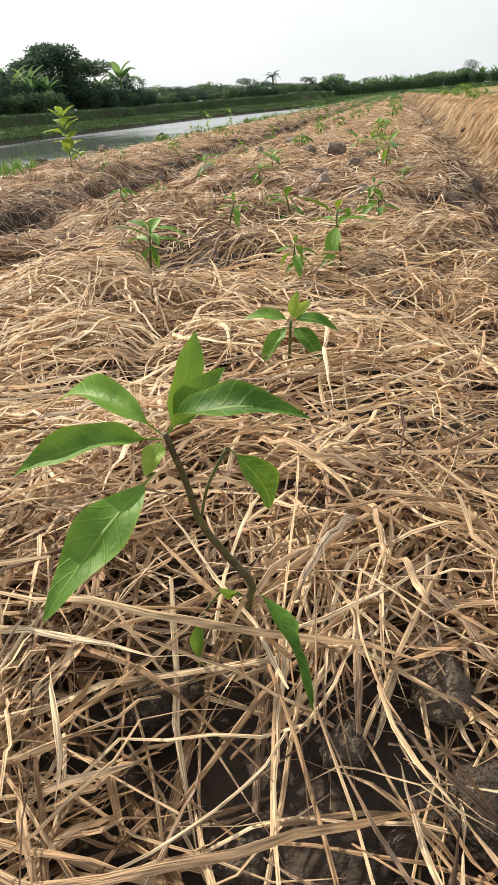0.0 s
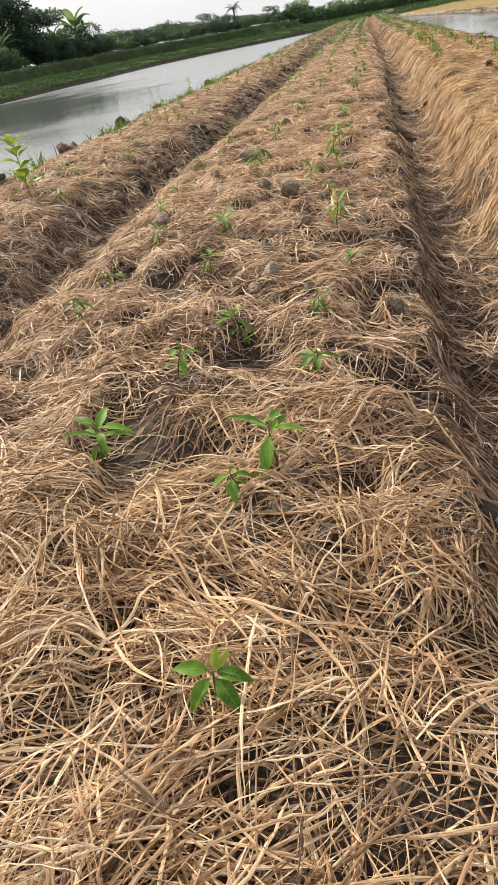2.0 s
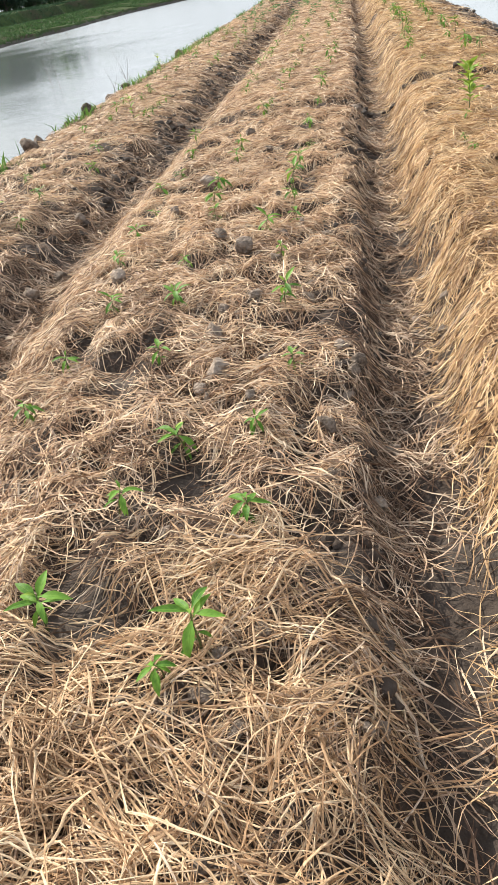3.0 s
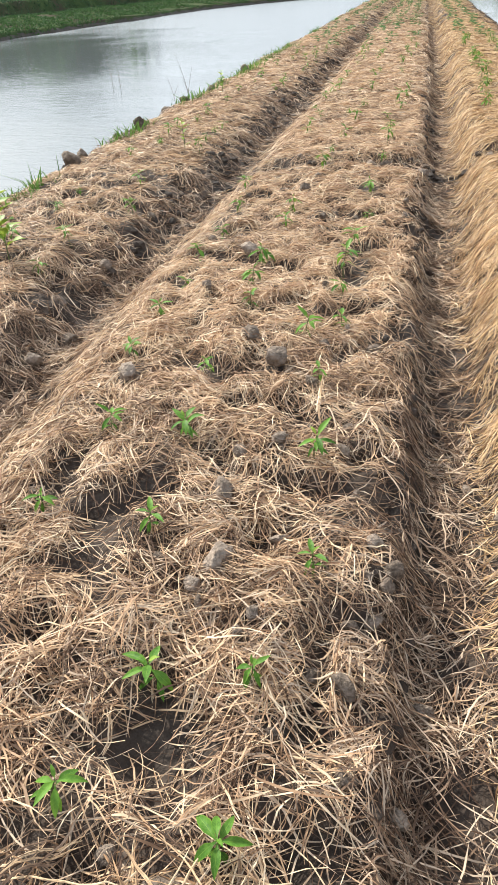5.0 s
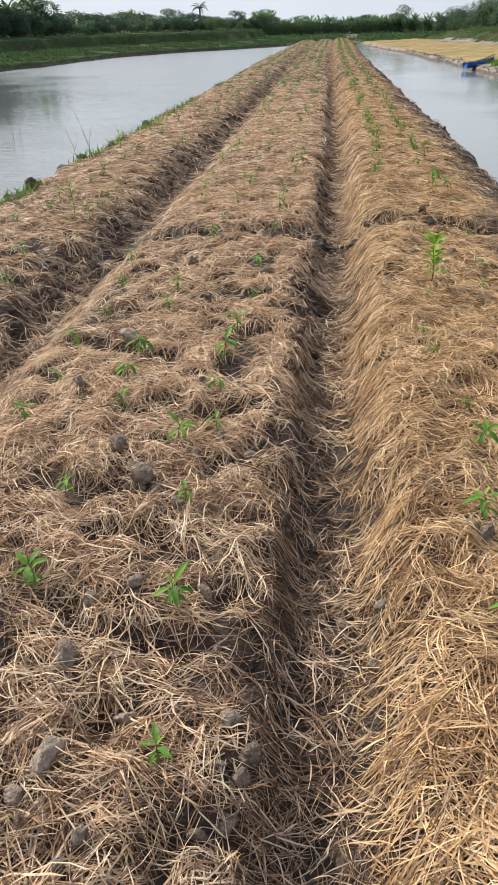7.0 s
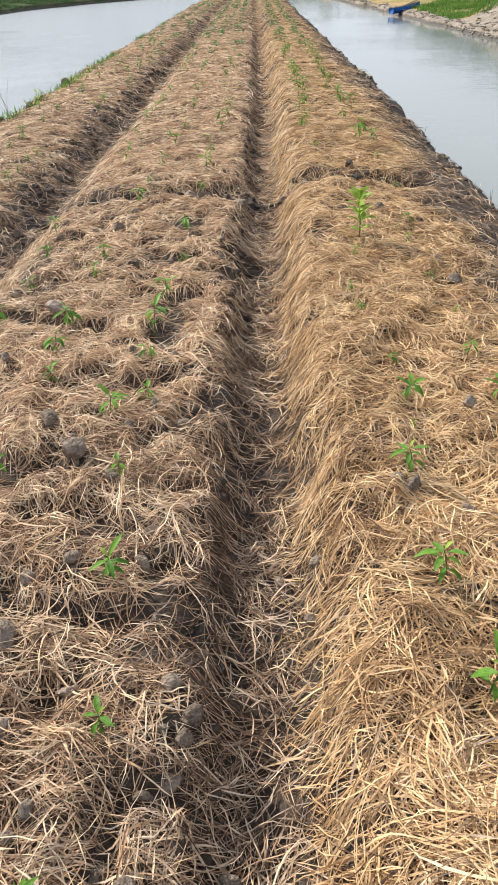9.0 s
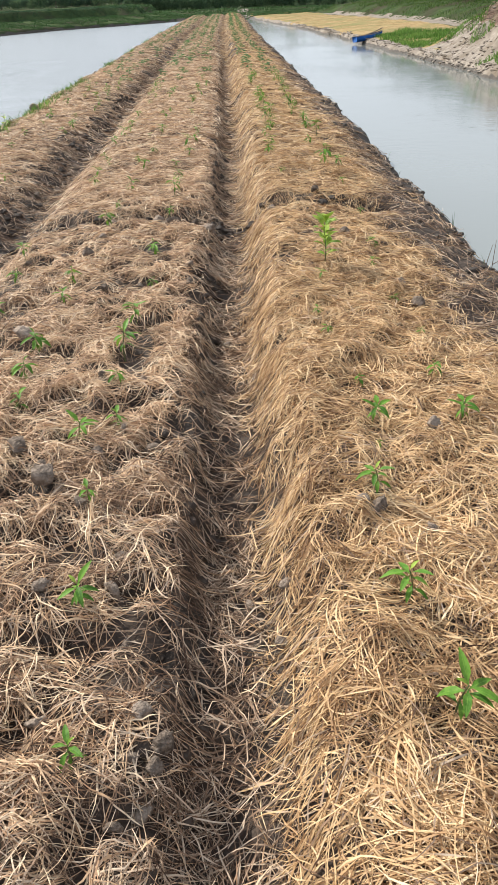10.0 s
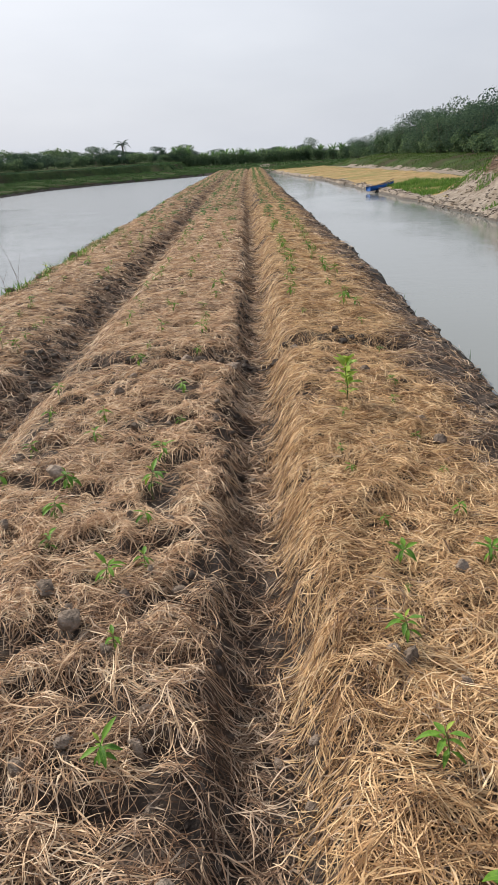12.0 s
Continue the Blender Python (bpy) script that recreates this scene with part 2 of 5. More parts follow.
def leaf_material(name, dark, light, rib):
    m = bpy.data.materials.new(name)
    m.use_nodes = True
    nt = m.node_tree
    n, l = nt.nodes, nt.links
    p = n["Principled BSDF"]
    uv = n.new("ShaderNodeUVMap")
    uv.uv_map = "leaf"
    sep = n.new("ShaderNodeSeparateXYZ")
    l.new(uv.outputs[0], sep.inputs[0])
    # distance from the midrib, 0 at the rib
    ab = n.new("ShaderNodeMath")
    ab.operation = "ABSOLUTE"
    l.new(sep.outputs[1], ab.inputs[0])
    ribf = n.new("ShaderNodeMapRange")
    ribf.inputs["From Min"].default_value = 0.02
    ribf.inputs["From Max"].default_value = 0.07
    ribf.inputs["To Min"].default_value = 0.55
    ribf.inputs["To Max"].default_value = 0.0
    l.new(ab.outputs[0], ribf.inputs["Value"])
    # side veins run forward from the rib
    v = n.new("ShaderNodeMath")
    v.operation = "MULTIPLY_ADD"
    l.new(ab.outputs[0], v.inputs[0])
    v.inputs[1].default_value = -0.16
    l.new(sep.outputs[0], v.inputs[2])
    w = n.new("ShaderNodeMath")
    w.operation = "MULTIPLY"
    l.new(v.outputs[0], w.inputs[0])
    w.inputs[1].default_value = 55.0
    s = n.new("ShaderNodeMath")
    s.operation = "SINE"
    l.new(w.outputs[0], s.inputs[0])
    vein = n.new("ShaderNodeMapRange")
    vein.inputs["From Min"].default_value = 0.86
    vein.inputs["From Max"].default_value = 1.0
    vein.inputs["To Max"].default_value = 0.22
    l.new(s.outputs[0], vein.inputs["Value"])
    mx0 = n.new("ShaderNodeMath")
    mx0.operation = "MAXIMUM"
    l.new(ribf.outputs[0], mx0.inputs[0])
    l.new(vein.outputs[0], mx0.inputs[1])
    tc = n.new("ShaderNodeTexCoord")
    nz = n.new("ShaderNodeTexNoise")
    nz.inputs["Scale"].default_value = 70.0
    nz.inputs["Detail"].default_value = 6.0
    nz.inputs["Roughness"].default_value = 0.65
    l.new(tc.outputs["Object"], nz.inputs["Vector"])
    oi = n.new("ShaderNodeObjectInfo")
    sh = n.new("ShaderNodeMath")
    sh.operation = "MULTIPLY_ADD"
    l.new(oi.outputs["Random"], sh.inputs[0])
    sh.inputs[1].default_value = 0.5
    l.new(nz.outputs["Fac"], sh.inputs[2])
    ramp = n.new("ShaderNodeValToRGB")
    ramp.color_ramp.elements[0].position = 0.5
    ramp.color_ramp.elements[0].color = (*dark, 1)
    ramp.color_ramp.elements[1].position = 0.95
    ramp.color_ramp.elements[1].color = (*light, 1)
    l.new(sh.outputs[0], ramp.inputs["Fac"])
    # a yellower rim
    rim = n.new("ShaderNodeMapRange")
    rim.inputs["From Min"].default_value = 0.78
    rim.inputs["From Max"].default_value = 1.0
    rim.inputs["To Max"].default_value = 0.45
    l.new(ab.outputs[0], rim.inputs["Value"])
    tone = n.new("ShaderNodeMix")
    tone.data_type = "RGBA"
    l.new(rim.outputs[0], tone.inputs[0])
    l.new(ramp.outputs[0], tone.inputs[6])
    tone.inputs[7].default_value = (rib[0] * 0.9, rib[1] * 0.85, rib[2] * 0.5, 1)
    mx = n.new("ShaderNodeMix")
    mx.data_type = "RGBA"
    l.new(mx0.outputs[0], mx.inputs[0])
    l.new(tone.outputs[2], mx.inputs[6])
    mx.inputs[7].default_value = (*rib, 1)
    l.new(mx.outputs[2], p.inputs["Base Color"])
    p.inputs["Roughness"].default_value = 0.5
    p.inputs["Specular IOR Level"].default_value = 0.16
    bp = n.new("ShaderNodeBump")
    bp.inputs["Strength"].default_value = 0.6
    bp.inputs["Distance"].default_value = 0.0015
    puff = n.new("ShaderNodeMath")
    puff.operation = "MULTIPLY_ADD"
    l.new(nz.outputs["Fac"], puff.inputs[0])
    puff.inputs[1].default_value = 1.2
    l.new(mx0.outputs[0], puff.inputs[2])
    l.new(puff.outputs[0], bp.inputs["Height"])
    l.new(bp.outputs[0], p.inputs["Normal"])
    tr = n.new("ShaderNodeBsdfTranslucent")
    hs = n.new("ShaderNodeHueSaturation")
    hs.inputs["Hue"].default_value = 0.47
    hs.inputs["Value"].default_value = 1.4
    l.new(mx.outputs[2], hs.inputs["Color"])
    l.new(hs.outputs[0], tr.inputs["Color"])
    ms = n.new("ShaderNodeMixShader")
    ms.inputs[0].default_value = 0.24
    l.new(p.outputs[0], ms.inputs[1])
    l.new(tr.outputs[0], ms.inputs[2])
    l.new(ms.outputs[0], n["Material Output"].inputs["Surface"])
    return m


M_LEAF = leaf_material("chilli_leaf", (0.046, 0.128, 0.016), (0.13, 0.272, 0.038), (0.23, 0.39, 0.07))
M_LEAF_YOUNG = leaf_material("young_leaf", (0.13, 0.25, 0.03), (0.30, 0.42, 0.07), (0.36, 0.46, 0.12))


def water_material(name, ripple, ior, body, rough, ruffled=None, lee=None):
    m = bpy.data.materials.new(name)
    m.use_nodes = True
    nt = m.node_tree
    n, l = nt.nodes, nt.links
    p = n["Principled BSDF"]
    p.inputs["Base Color"].default_value = body
    p.inputs["Roughness"].default_value = rough
    p.inputs["IOR"].default_value = ior
    tc = n.new("ShaderNodeTexCoord")
    heights = []
    for scale, stretch in ((2.6, (1.0, 2.2, 1)), (9.0, (1.0, 2.4, 1))):
        mp = n.new("ShaderNodeMapping")
        mp.inputs["Scale"].default_value = stretch
        l.new(tc.outputs["Object"], mp.inputs["Vector"])
        nz = n.new("ShaderNodeTexNoise")
        nz.inputs["Scale"].default_value = scale
        nz.inputs["Detail"].default_value = 2.0
        l.new(mp.outputs[0], nz.inputs["Vector"])
        heights.append(nz)
    # breeze comes in patches
    patch = n.new("ShaderNodeTexNoise")
    patch.inputs["Scale"].default_value = 0.22
    patch.inputs["Detail"].default_value = 4.0
    l.new(tc.outputs["Object"], patch.inputs["Vector"])
    pr = n.new("ShaderNodeMapRange")
    pr.inputs["From Min"].default_value = 0.42
    pr.inputs["From Max"].default_value = 0.62
    pr.inputs["To Min"].default_value = 0.3
    pr.inputs["To Max"].default_value = 1.0
    l.new(patch.outputs["Fac"], pr.inputs["Value"])
    breeze = pr.outputs[0]
    if lee:
        # a lee where the water stays smoother: centre, turn, half sizes
        mp = n.new("ShaderNodeMapping")
        mp.vector_type = "TEXTURE"
        mp.inputs["Location"].default_value = (*lee[0], 0)
        mp.inputs["Rotation"].default_value = (0, 0, radians(lee[1]))
        mp.inputs["Scale"].default_value = (*lee[2], 1)
        l.new(tc.outputs["Object"], mp.inputs["Vector"])
        ln = n.new("ShaderNodeVectorMath")
        ln.operation = "LENGTH"
        l.new(mp.outputs[0], ln.inputs[0])
        sm = n.new("ShaderNodeMath")
        sm.operation = "MULTIPLY_ADD"
        l.new(patch.outputs["Fac"], sm.inputs[0])
        sm.inputs[1].default_value = 1.2
        l.new(ln.outputs["Value"], sm.inputs[2])
        lm = n.new("ShaderNodeMapRange")
        lm.inputs["From Min"].default_value = 1.15
        lm.inputs["From Max"].default_value = 1.75
        lm.inputs["To Min"].default_value = 0.4
        l.new(sm.outputs[0], lm.inputs["Value"])
        breeze = lm.outputs[0]
    if ruffled:
        rr = n.new("ShaderNodeMapRange")
        rr.inputs["From Min"].default_value = 0.4
        rr.inputs["To Min"].default_value = rough
        rr.inputs["To Max"].default_value = ruffled
        l.new(breeze, rr.inputs["Value"])
        l.new(rr.outputs[0], p.inputs["Roughness"])
    ad = n.new("ShaderNodeMath")
    ad.operation = "MULTIPLY_ADD"
    l.new(heights[1].outputs["Fac"], ad.inputs[0])
    ad.inputs[1].default_value = 0.5
    l.new(heights[0].outputs["Fac"], ad.inputs[2])
    mu = n.new("ShaderNodeMath")
    mu.operation = "MULTIPLY"
    l.new(ad.outputs[0], mu.inputs[0])
    l.new(breeze, mu.inputs[1])
    bp = n.new("ShaderNodeBump")
    bp.inputs["Strength"].default_value = ripple
    bp.inputs["Distance"].default_value = 0.025
    l.new(mu.outputs[0], bp.inputs["Height"])
    l.new(bp.outputs[0], p.inputs["Normal"])
    return m


M_WATER, M_CHANNEL = water_material("pond_water", 0.34, 1.75, (0.15, 0.165, 0.172, 1), 0.03, 0.26, ((-12.2, 24.5), 24, (7.4, 17.0))), water_material("channel_water", 0.16, 1.58, (0.185, 0.20, 0.192, 1), 0.08)

# ---- helpers for meshes ----


def mesh_np(name, verts, quads, mats, mat_index=None, smooth=True, tris=None, uv=None, uv_name="along"):
    """A mesh from arrays of vertices and of quads (and triangles)."""
    me = bpy.data.meshes.new(name)
    verts = np.asarray(verts, dtype=np.float32)
    quads = np.asarray(quads, dtype=np.int32).reshape(-1, 4)
    nq = len(quads)
    loops = quads.ravel()
    starts = np.arange(nq, dtype=np.int32) * 4
    if tris is not None and len(tris):
        tris = np.asarray(tris, dtype=np.int32).reshape(-1, 3)
        starts = np.concatenate([starts, nq * 4 + np.arange(len(tris), dtype=np.int32) * 3])
        loops = np.concatenate([loops, tris.ravel()])
    me.vertices.add(len(verts))
    me.vertices.foreach_set("co", verts.ravel())
    me.loops.add(len(loops))
    me.loops.foreach_set("vertex_index", loops)
    me.polygons.add(len(starts))
    me.polygons.foreach_set("loop_start", starts)
    for m in mats:
        me.materials.append(m)
    if mat_index is not None:
        me.polygons.foreach_set("material_index", np.asarray(mat_index, dtype=np.int32))
    me.polygons.foreach_set("use_smooth", np.full(len(starts), smooth, dtype=bool))
    if uv is not None:
        layer = me.uv_layers.new(name=uv_name)
        layer.data.foreach_set("uv", np.asarray(uv, dtype=np.float32)[loops].ravel())
    me.update(calc_edges=True)
    me.validate()
    return me


def part(name, data, mat, parent, label="", m=None):
    """Links a bmesh or mesh as one object under a thing or a part."""
    if isinstance(data, bmesh.types.BMesh):
        me = bpy.data.meshes.new(name)
        for f in data.faces:
            f.smooth = True
        data.to_mesh(me)
        data.free()
        data = me
    if mat is not None and not data.materials:
        data.materials.append(mat)
    ob = new(name, data)
    ob.parent = parent
    if m is not None:
        ob.matrix_basis = m
    return tagged(ob, label)


def hashed(ix, iy, seed):
    h = np.sin(ix * 127.1 + iy * 311.7 + seed * 74.7) * 43758.5453
    return h - np.floor(h)


def vnoise(x, y, size, seed=0):
    """Smooth value noise from -1 to 1 with features of that size."""
    x, y = np.asarray(x, dtype=float) / size, np.asarray(y, dtype=float) / size
    ix, iy = np.floor(x), np.floor(y)
    fx, fy = x - ix, y - iy
    fx, fy = fx * fx * (3 - 2 * fx), fy * fy * (3 - 2 * fy)
    a, b = hashed(ix, iy, seed), hashed(ix + 1, iy, seed)
    c, d = hashed(ix, iy + 1, seed), hashed(ix + 1, iy + 1, seed)
    return 2 * ((a + (b - a) * fx) * (1 - fy) + (c + (d - c) * fx) * fy) - 1


def step(a, b, x):
    t = np.clip((np.asarray(x, dtype=float) - a) / (b - a), 0, 1)
    return t * t * (3 - 2 * t)


# ---- the ground ----
WATER_Z = -0.50
BED_X = (-4.4, -3.75, -3.42, -3.22, -3.0, -2.4, -1.85, -1.62, -1.46, -1.32, -1.2, -1.02, -0.5, 0.0, 0.2, 0.27, 0.31, 0.36, 0.45, 0.54, 0.58, 0.64, 0.71, 0.82, 1.35, 1.8, 2.1, 2.27, 2.42, 3.2)
BED_Z = (-1.2, -0.75, -0.42, -0.2, -0.08, -0.01, -0.03, -0.1, -0.2, -0.21, -0.13, -0.02, 0.02, 0.01, -0.003, -0.025, -0.10, -0.16, -0.175, -0.165, -0.12, -0.02, 0.065, 0.10, 0.08, 0.03, -0.05, -0.15, -0.48, -1.2)


def left_shore(y):
    return np.interp(y, (-60, 20, 32, 43, 62, 70, 77, 84, 87), (-22, -20, -19, -18.4, -16.8, -13.5, -9.0, -5.2, -3.2))


def right_shore(y):
    return np.interp(y, (-60, 0, 20, 27, 34, 41, 58, 80, 88), (10.5, 8.3, 7.35, 7.05, 6.85, 6.45, 5.4, 3.2, 2.4))


def drift(y):
    """The beds drift a little to the left far down the bank."""
    return np.interp(y, (-60, 11, 24, 42, 86), (0, 0, -0.14, -0.36, -0.48))


def pockets(x, y):
    """Small bare holes between the lumps, most of them on the middle bed."""
    many = 0.45 + 0.55 * step(0.4, 0.25, x)
    return step(0.28, 0.52, vnoise(x + 0.02 * vnoise(x, y, 0.04, 64), y, 0.115, 63) - 0.25 * (1 - many)) * many


def ground_z(x, y):
    x, y = np.asarray(x, dtype=float), np.asarray(y, dtype=float)
    wob = 0.05 * vnoise(y, 0 * y, 0.9, 3) + 0.035 * vnoise(y, 0 * y, 0.31, 4)
    shore_x = x
    x = x - drift(y)
    xs = x + wob * np.clip(np.abs(x + 0.5) / 2.0, 0.25, 1.0)
    bank = np.interp(xs, BED_X, BED_Z) - 0.028
    near = step(10, 5, y)
    calm = 0.4 + 0.6 * step(0.6, 1.6, y)
    top = (bank > -0.35)
    bank = bank + top * calm * (0.016 * vnoise(x, y, 0.36, 5) + 0.020 * vnoise(x, y, 0.17, 6) + near * 0.006 * vnoise(x, y, 0.05, 7))
    # lumps with sharp creases under the straw
    lumpy = top * step(0.5, 0.85, y) * np.clip(step(9, 5, y) + 0.35, 0, 1)
    bank = bank + lumpy * (0.026 * np.abs(vnoise(x, y, 0.17, 61)) + 0.030 * np.abs(vnoise(x, y, 0.085, 62)) - 0.023 - 0.042 * pockets(x, y))
    rough = step(1.9, 2.25, x) + step(-3.0, -3.25, x)
    bank = bank + top * rough * (0.035 * vnoise(x, y, 0.11, 8) + 0.04 * vnoise(x, y, 0.27, 9))
    flank = np.exp(-((x + 1.62) / 0.2) ** 2) + 0.8 * np.exp(-((x - 0.27) / 0.1) ** 2) * step(1.6, 2.6, y)
    bank = bank + flank * (0.030 * vnoise(x, y, 0.13, 19) + 0.022 * vnoise(x, y, 0.07, 20) * near)
    # a furrow cuts across the beds
    cut = np.exp(-((y - 7.05 - 0.06 * vnoise(x, 0 * x, 0.5, 10)) / 0.13) ** 2) * step(-1.3, -1.1, x) * step(2.0, 1.5, x)
    bank = bank - 0.12 * cut * (bank > -0.1)
    # scraped hollow round the first seedling
    bank = bank - 0.030 * np.exp(-((x - 0.02) / 0.33) ** 2 - ((y - 0.17) / 0.16) ** 2)
    # land over the water
    x = shore_x
    dl = left_shore(y) - x + 0.3 * vnoise(x, y, 3.0, 11) + 0.12 * vnoise(x, y, 0.9, 12)
    left = np.interp(dl, (-1.5, -0.15, 0.0, 0.15, 3.5, 5.6, 6.2, 9.0), (-1.2, -0.65, -0.42, -0.24, 0.12, 0.2, 0.88, 0.97))
    dr = x - right_shore(y) + 0.18 * vnoise(x, y, 2.0, 13) + 0.07 * vnoise(x, y, 0.9, 14)
    right = np.interp(dr, (-2, -0.12, 0.03, 0.12, 0.6, 3.0, 7.3, 8.6, 10.8, 12), (-1.2, -0.62, -0.42, -0.33, -0.26, -0.18, -0.08, 0.5, 0.75, 0.85))
    far = np.interp(y + 1.2 * vnoise(x, y, 4.0, 15), (82, 86.5, 88, 97, 99, 103, 106), (-1.2, -0.5, -0.2, -0.1, 0.25, 0.25, 0.1))
    right = np.where(y > 85, np.minimum(right, 0.2), right)
    mound = 1.55 * np.exp(-((x - 10.9) / 2.5) ** 4 - ((y - 24.0) / 6.4) ** 4) * (1 + 0.2 * vnoise(x, y, 0.7, 16) + 0.14 * vnoise(x, y, 0.3, 17))
    land = np.maximum(np.maximum(left, right + mound), far)
    land = land + (np.abs(land) < 1.15) * (0.06 * vnoise(x, y, 1.3, 18))
    return np.maximum(np.where(y < 88, bank, -1.2), land)


def lines(*chunks):
    return np.unique(np.round(np.concatenate([np.atleast_1d(c) for c in chunks]), 4))


def growing(start, end, first, ratio):
    out, s = [start], first
    while out[-1] < end:
        out.append(out[-1] + s)
        s *= ratio
    return np.array(out)


GX = lines((-3000, -1400, -600, -300, -150, -80, -50, -40), np.arange(-34, -24, 0.55), np.arange(-27, -25, 0.09), np.arange(-25, -20.6, 0.22), np.arange(-20.6, -19.2, 0.08), np.arange(-19.2, -4.2, 0.6), np.arange(-4.2, -1.9, 0.06), np.arange(-1.9, 0.8, 0.032), np.arange(0.8, 3.3, 0.05), np.arange(3.3, 6.3, 0.5), np.arange(6.3, 7.6, 0.05), np.arange(7.6, 13, 0.11), np.arange(13, 24, 0.4), (27, 32, 40, 60, 100, 200, 500, 1400, 3000))
GY = lines((-600, -200, -80, -40, -20, -10, -6, -4, -3), np.arange(-2, 0.5, 0.08), np.arange(0.5, 5, 0.035), np.arange(5, 8, 0.055), growing(8, 125, 0.06, 1.02), np.arange(16, 34, 0.18), np.arange(32, 62, 0.3), (140, 170, 220, 350, 700, 1500, 4000))


def follow_shores(gx, gy):
    """Slides the grid's columns sideways so that they run along both shores."""
    right = np.maximum(right_shore(gy), 3.0)
    left = np.minimum(left_shore(gy), -5.5)
    east = np.where(gx < 7, 2.7 + (gx - 2.7) * (right - 2.7) / 4.3, gx + (right - 7) * np.clip((90 - gx) / 60, 0, 1))
    west = np.where(gx > -20, -4.4 + (gx + 4.4) * (left + 4.4) / -15.6, gx + (left + 20) * np.clip((gx + 140) / 100, 0, 1))
    return np.where(gx > 2.7, east, np.where(gx < -4.4, west, gx))


def build_ground():
    gx, gy = np.meshgrid(GX, GY)
    gx = follow_shores(gx, gy)
    gz = ground_z(gx, gy)
    nx, ny = len(GX), len(GY)
    idx = np.arange(nx * ny).reshape(ny, nx)
    quads = np.stack([idx[:-1, :-1], idx[:-1, 1:], idx[1:, 1:], idx[1:, :-1]], -1).reshape(-1, 4)
    verts = np.stack([gx, gy, gz], -1).reshape(-1, 3)
    c = verts[quads].mean(1)
    x, y, z = c[:, 0], c[:, 1], c[:, 2]
    mi = np.zeros(len(c), dtype=int)
    bank = (x > -4.4) & (x < 3.0) & (y < 87)
    other = ~bank
    dr = x - right_shore(y)
    mi[other] = 1
    field = other & (dr > 0.12) & (dr < 6.2 + 0.5 * vnoise(x, y, 2, 21)) & (y < 92) & (y > 8)
    mi[field] = 2
    mi[other & (dr >= 6.2) & (dr < 7.4) & (y < 80)] = 3
    mi[other & (((x - 10.4) / 3.3) ** 2 + ((y - 24) / 8.0) ** 2 < 1 + 0.25 * vnoise(x, y, 0.8, 22))] = 3
    mi[other & (dr > -1) & (dr < 0.3 + 0.25 * vnoise(x, y, 0.5, 23) + 0.3 * step(38, 32, y))] = 3
    mi[other & (z < np.where(x > 0, -0.42, -0.36))] = 4
    mi[other & (mi == 3) & (z > 0.5 + 0.2 * vnoise(x, y, 0.6, 24)) & (y < 33)] = 5
    mi[bank & ((x - drift(y) > 2.12) | (x - drift(y) < -3.12))] = 4
    me = mesh_np("ground", verts, quads, [M_SOIL, M_GRASSLAND, M_FIELD, M_DIRT, M_SHORE, M_VINES], mi)
    return tagged(new("ground", me), "dark crumbly farm soil raised into long planting beds between ponds", "ground", kind="structure")


build_ground()
for name, label, xa, xb, mat in (("water_pond", "pond water ruffled by a breeze, reflecting sky and trees", -300, -0.5, M_WATER), ("water_channel", "still murky channel water reflecting the pale sky", -0.5, 300, M_CHANNEL)):
    wq = [[xa, -300, WATER_Z], [xb, -300, WATER_Z], [xb, 89, WATER_Z], [xa, 89, WATER_Z]]
    tagged(new(name, mesh_np(name, wq, [[0, 1, 2, 3]], [mat])), label, "water", kind="structure")

# ---- straw mulch ----
rng = np.random.default_rng(7)


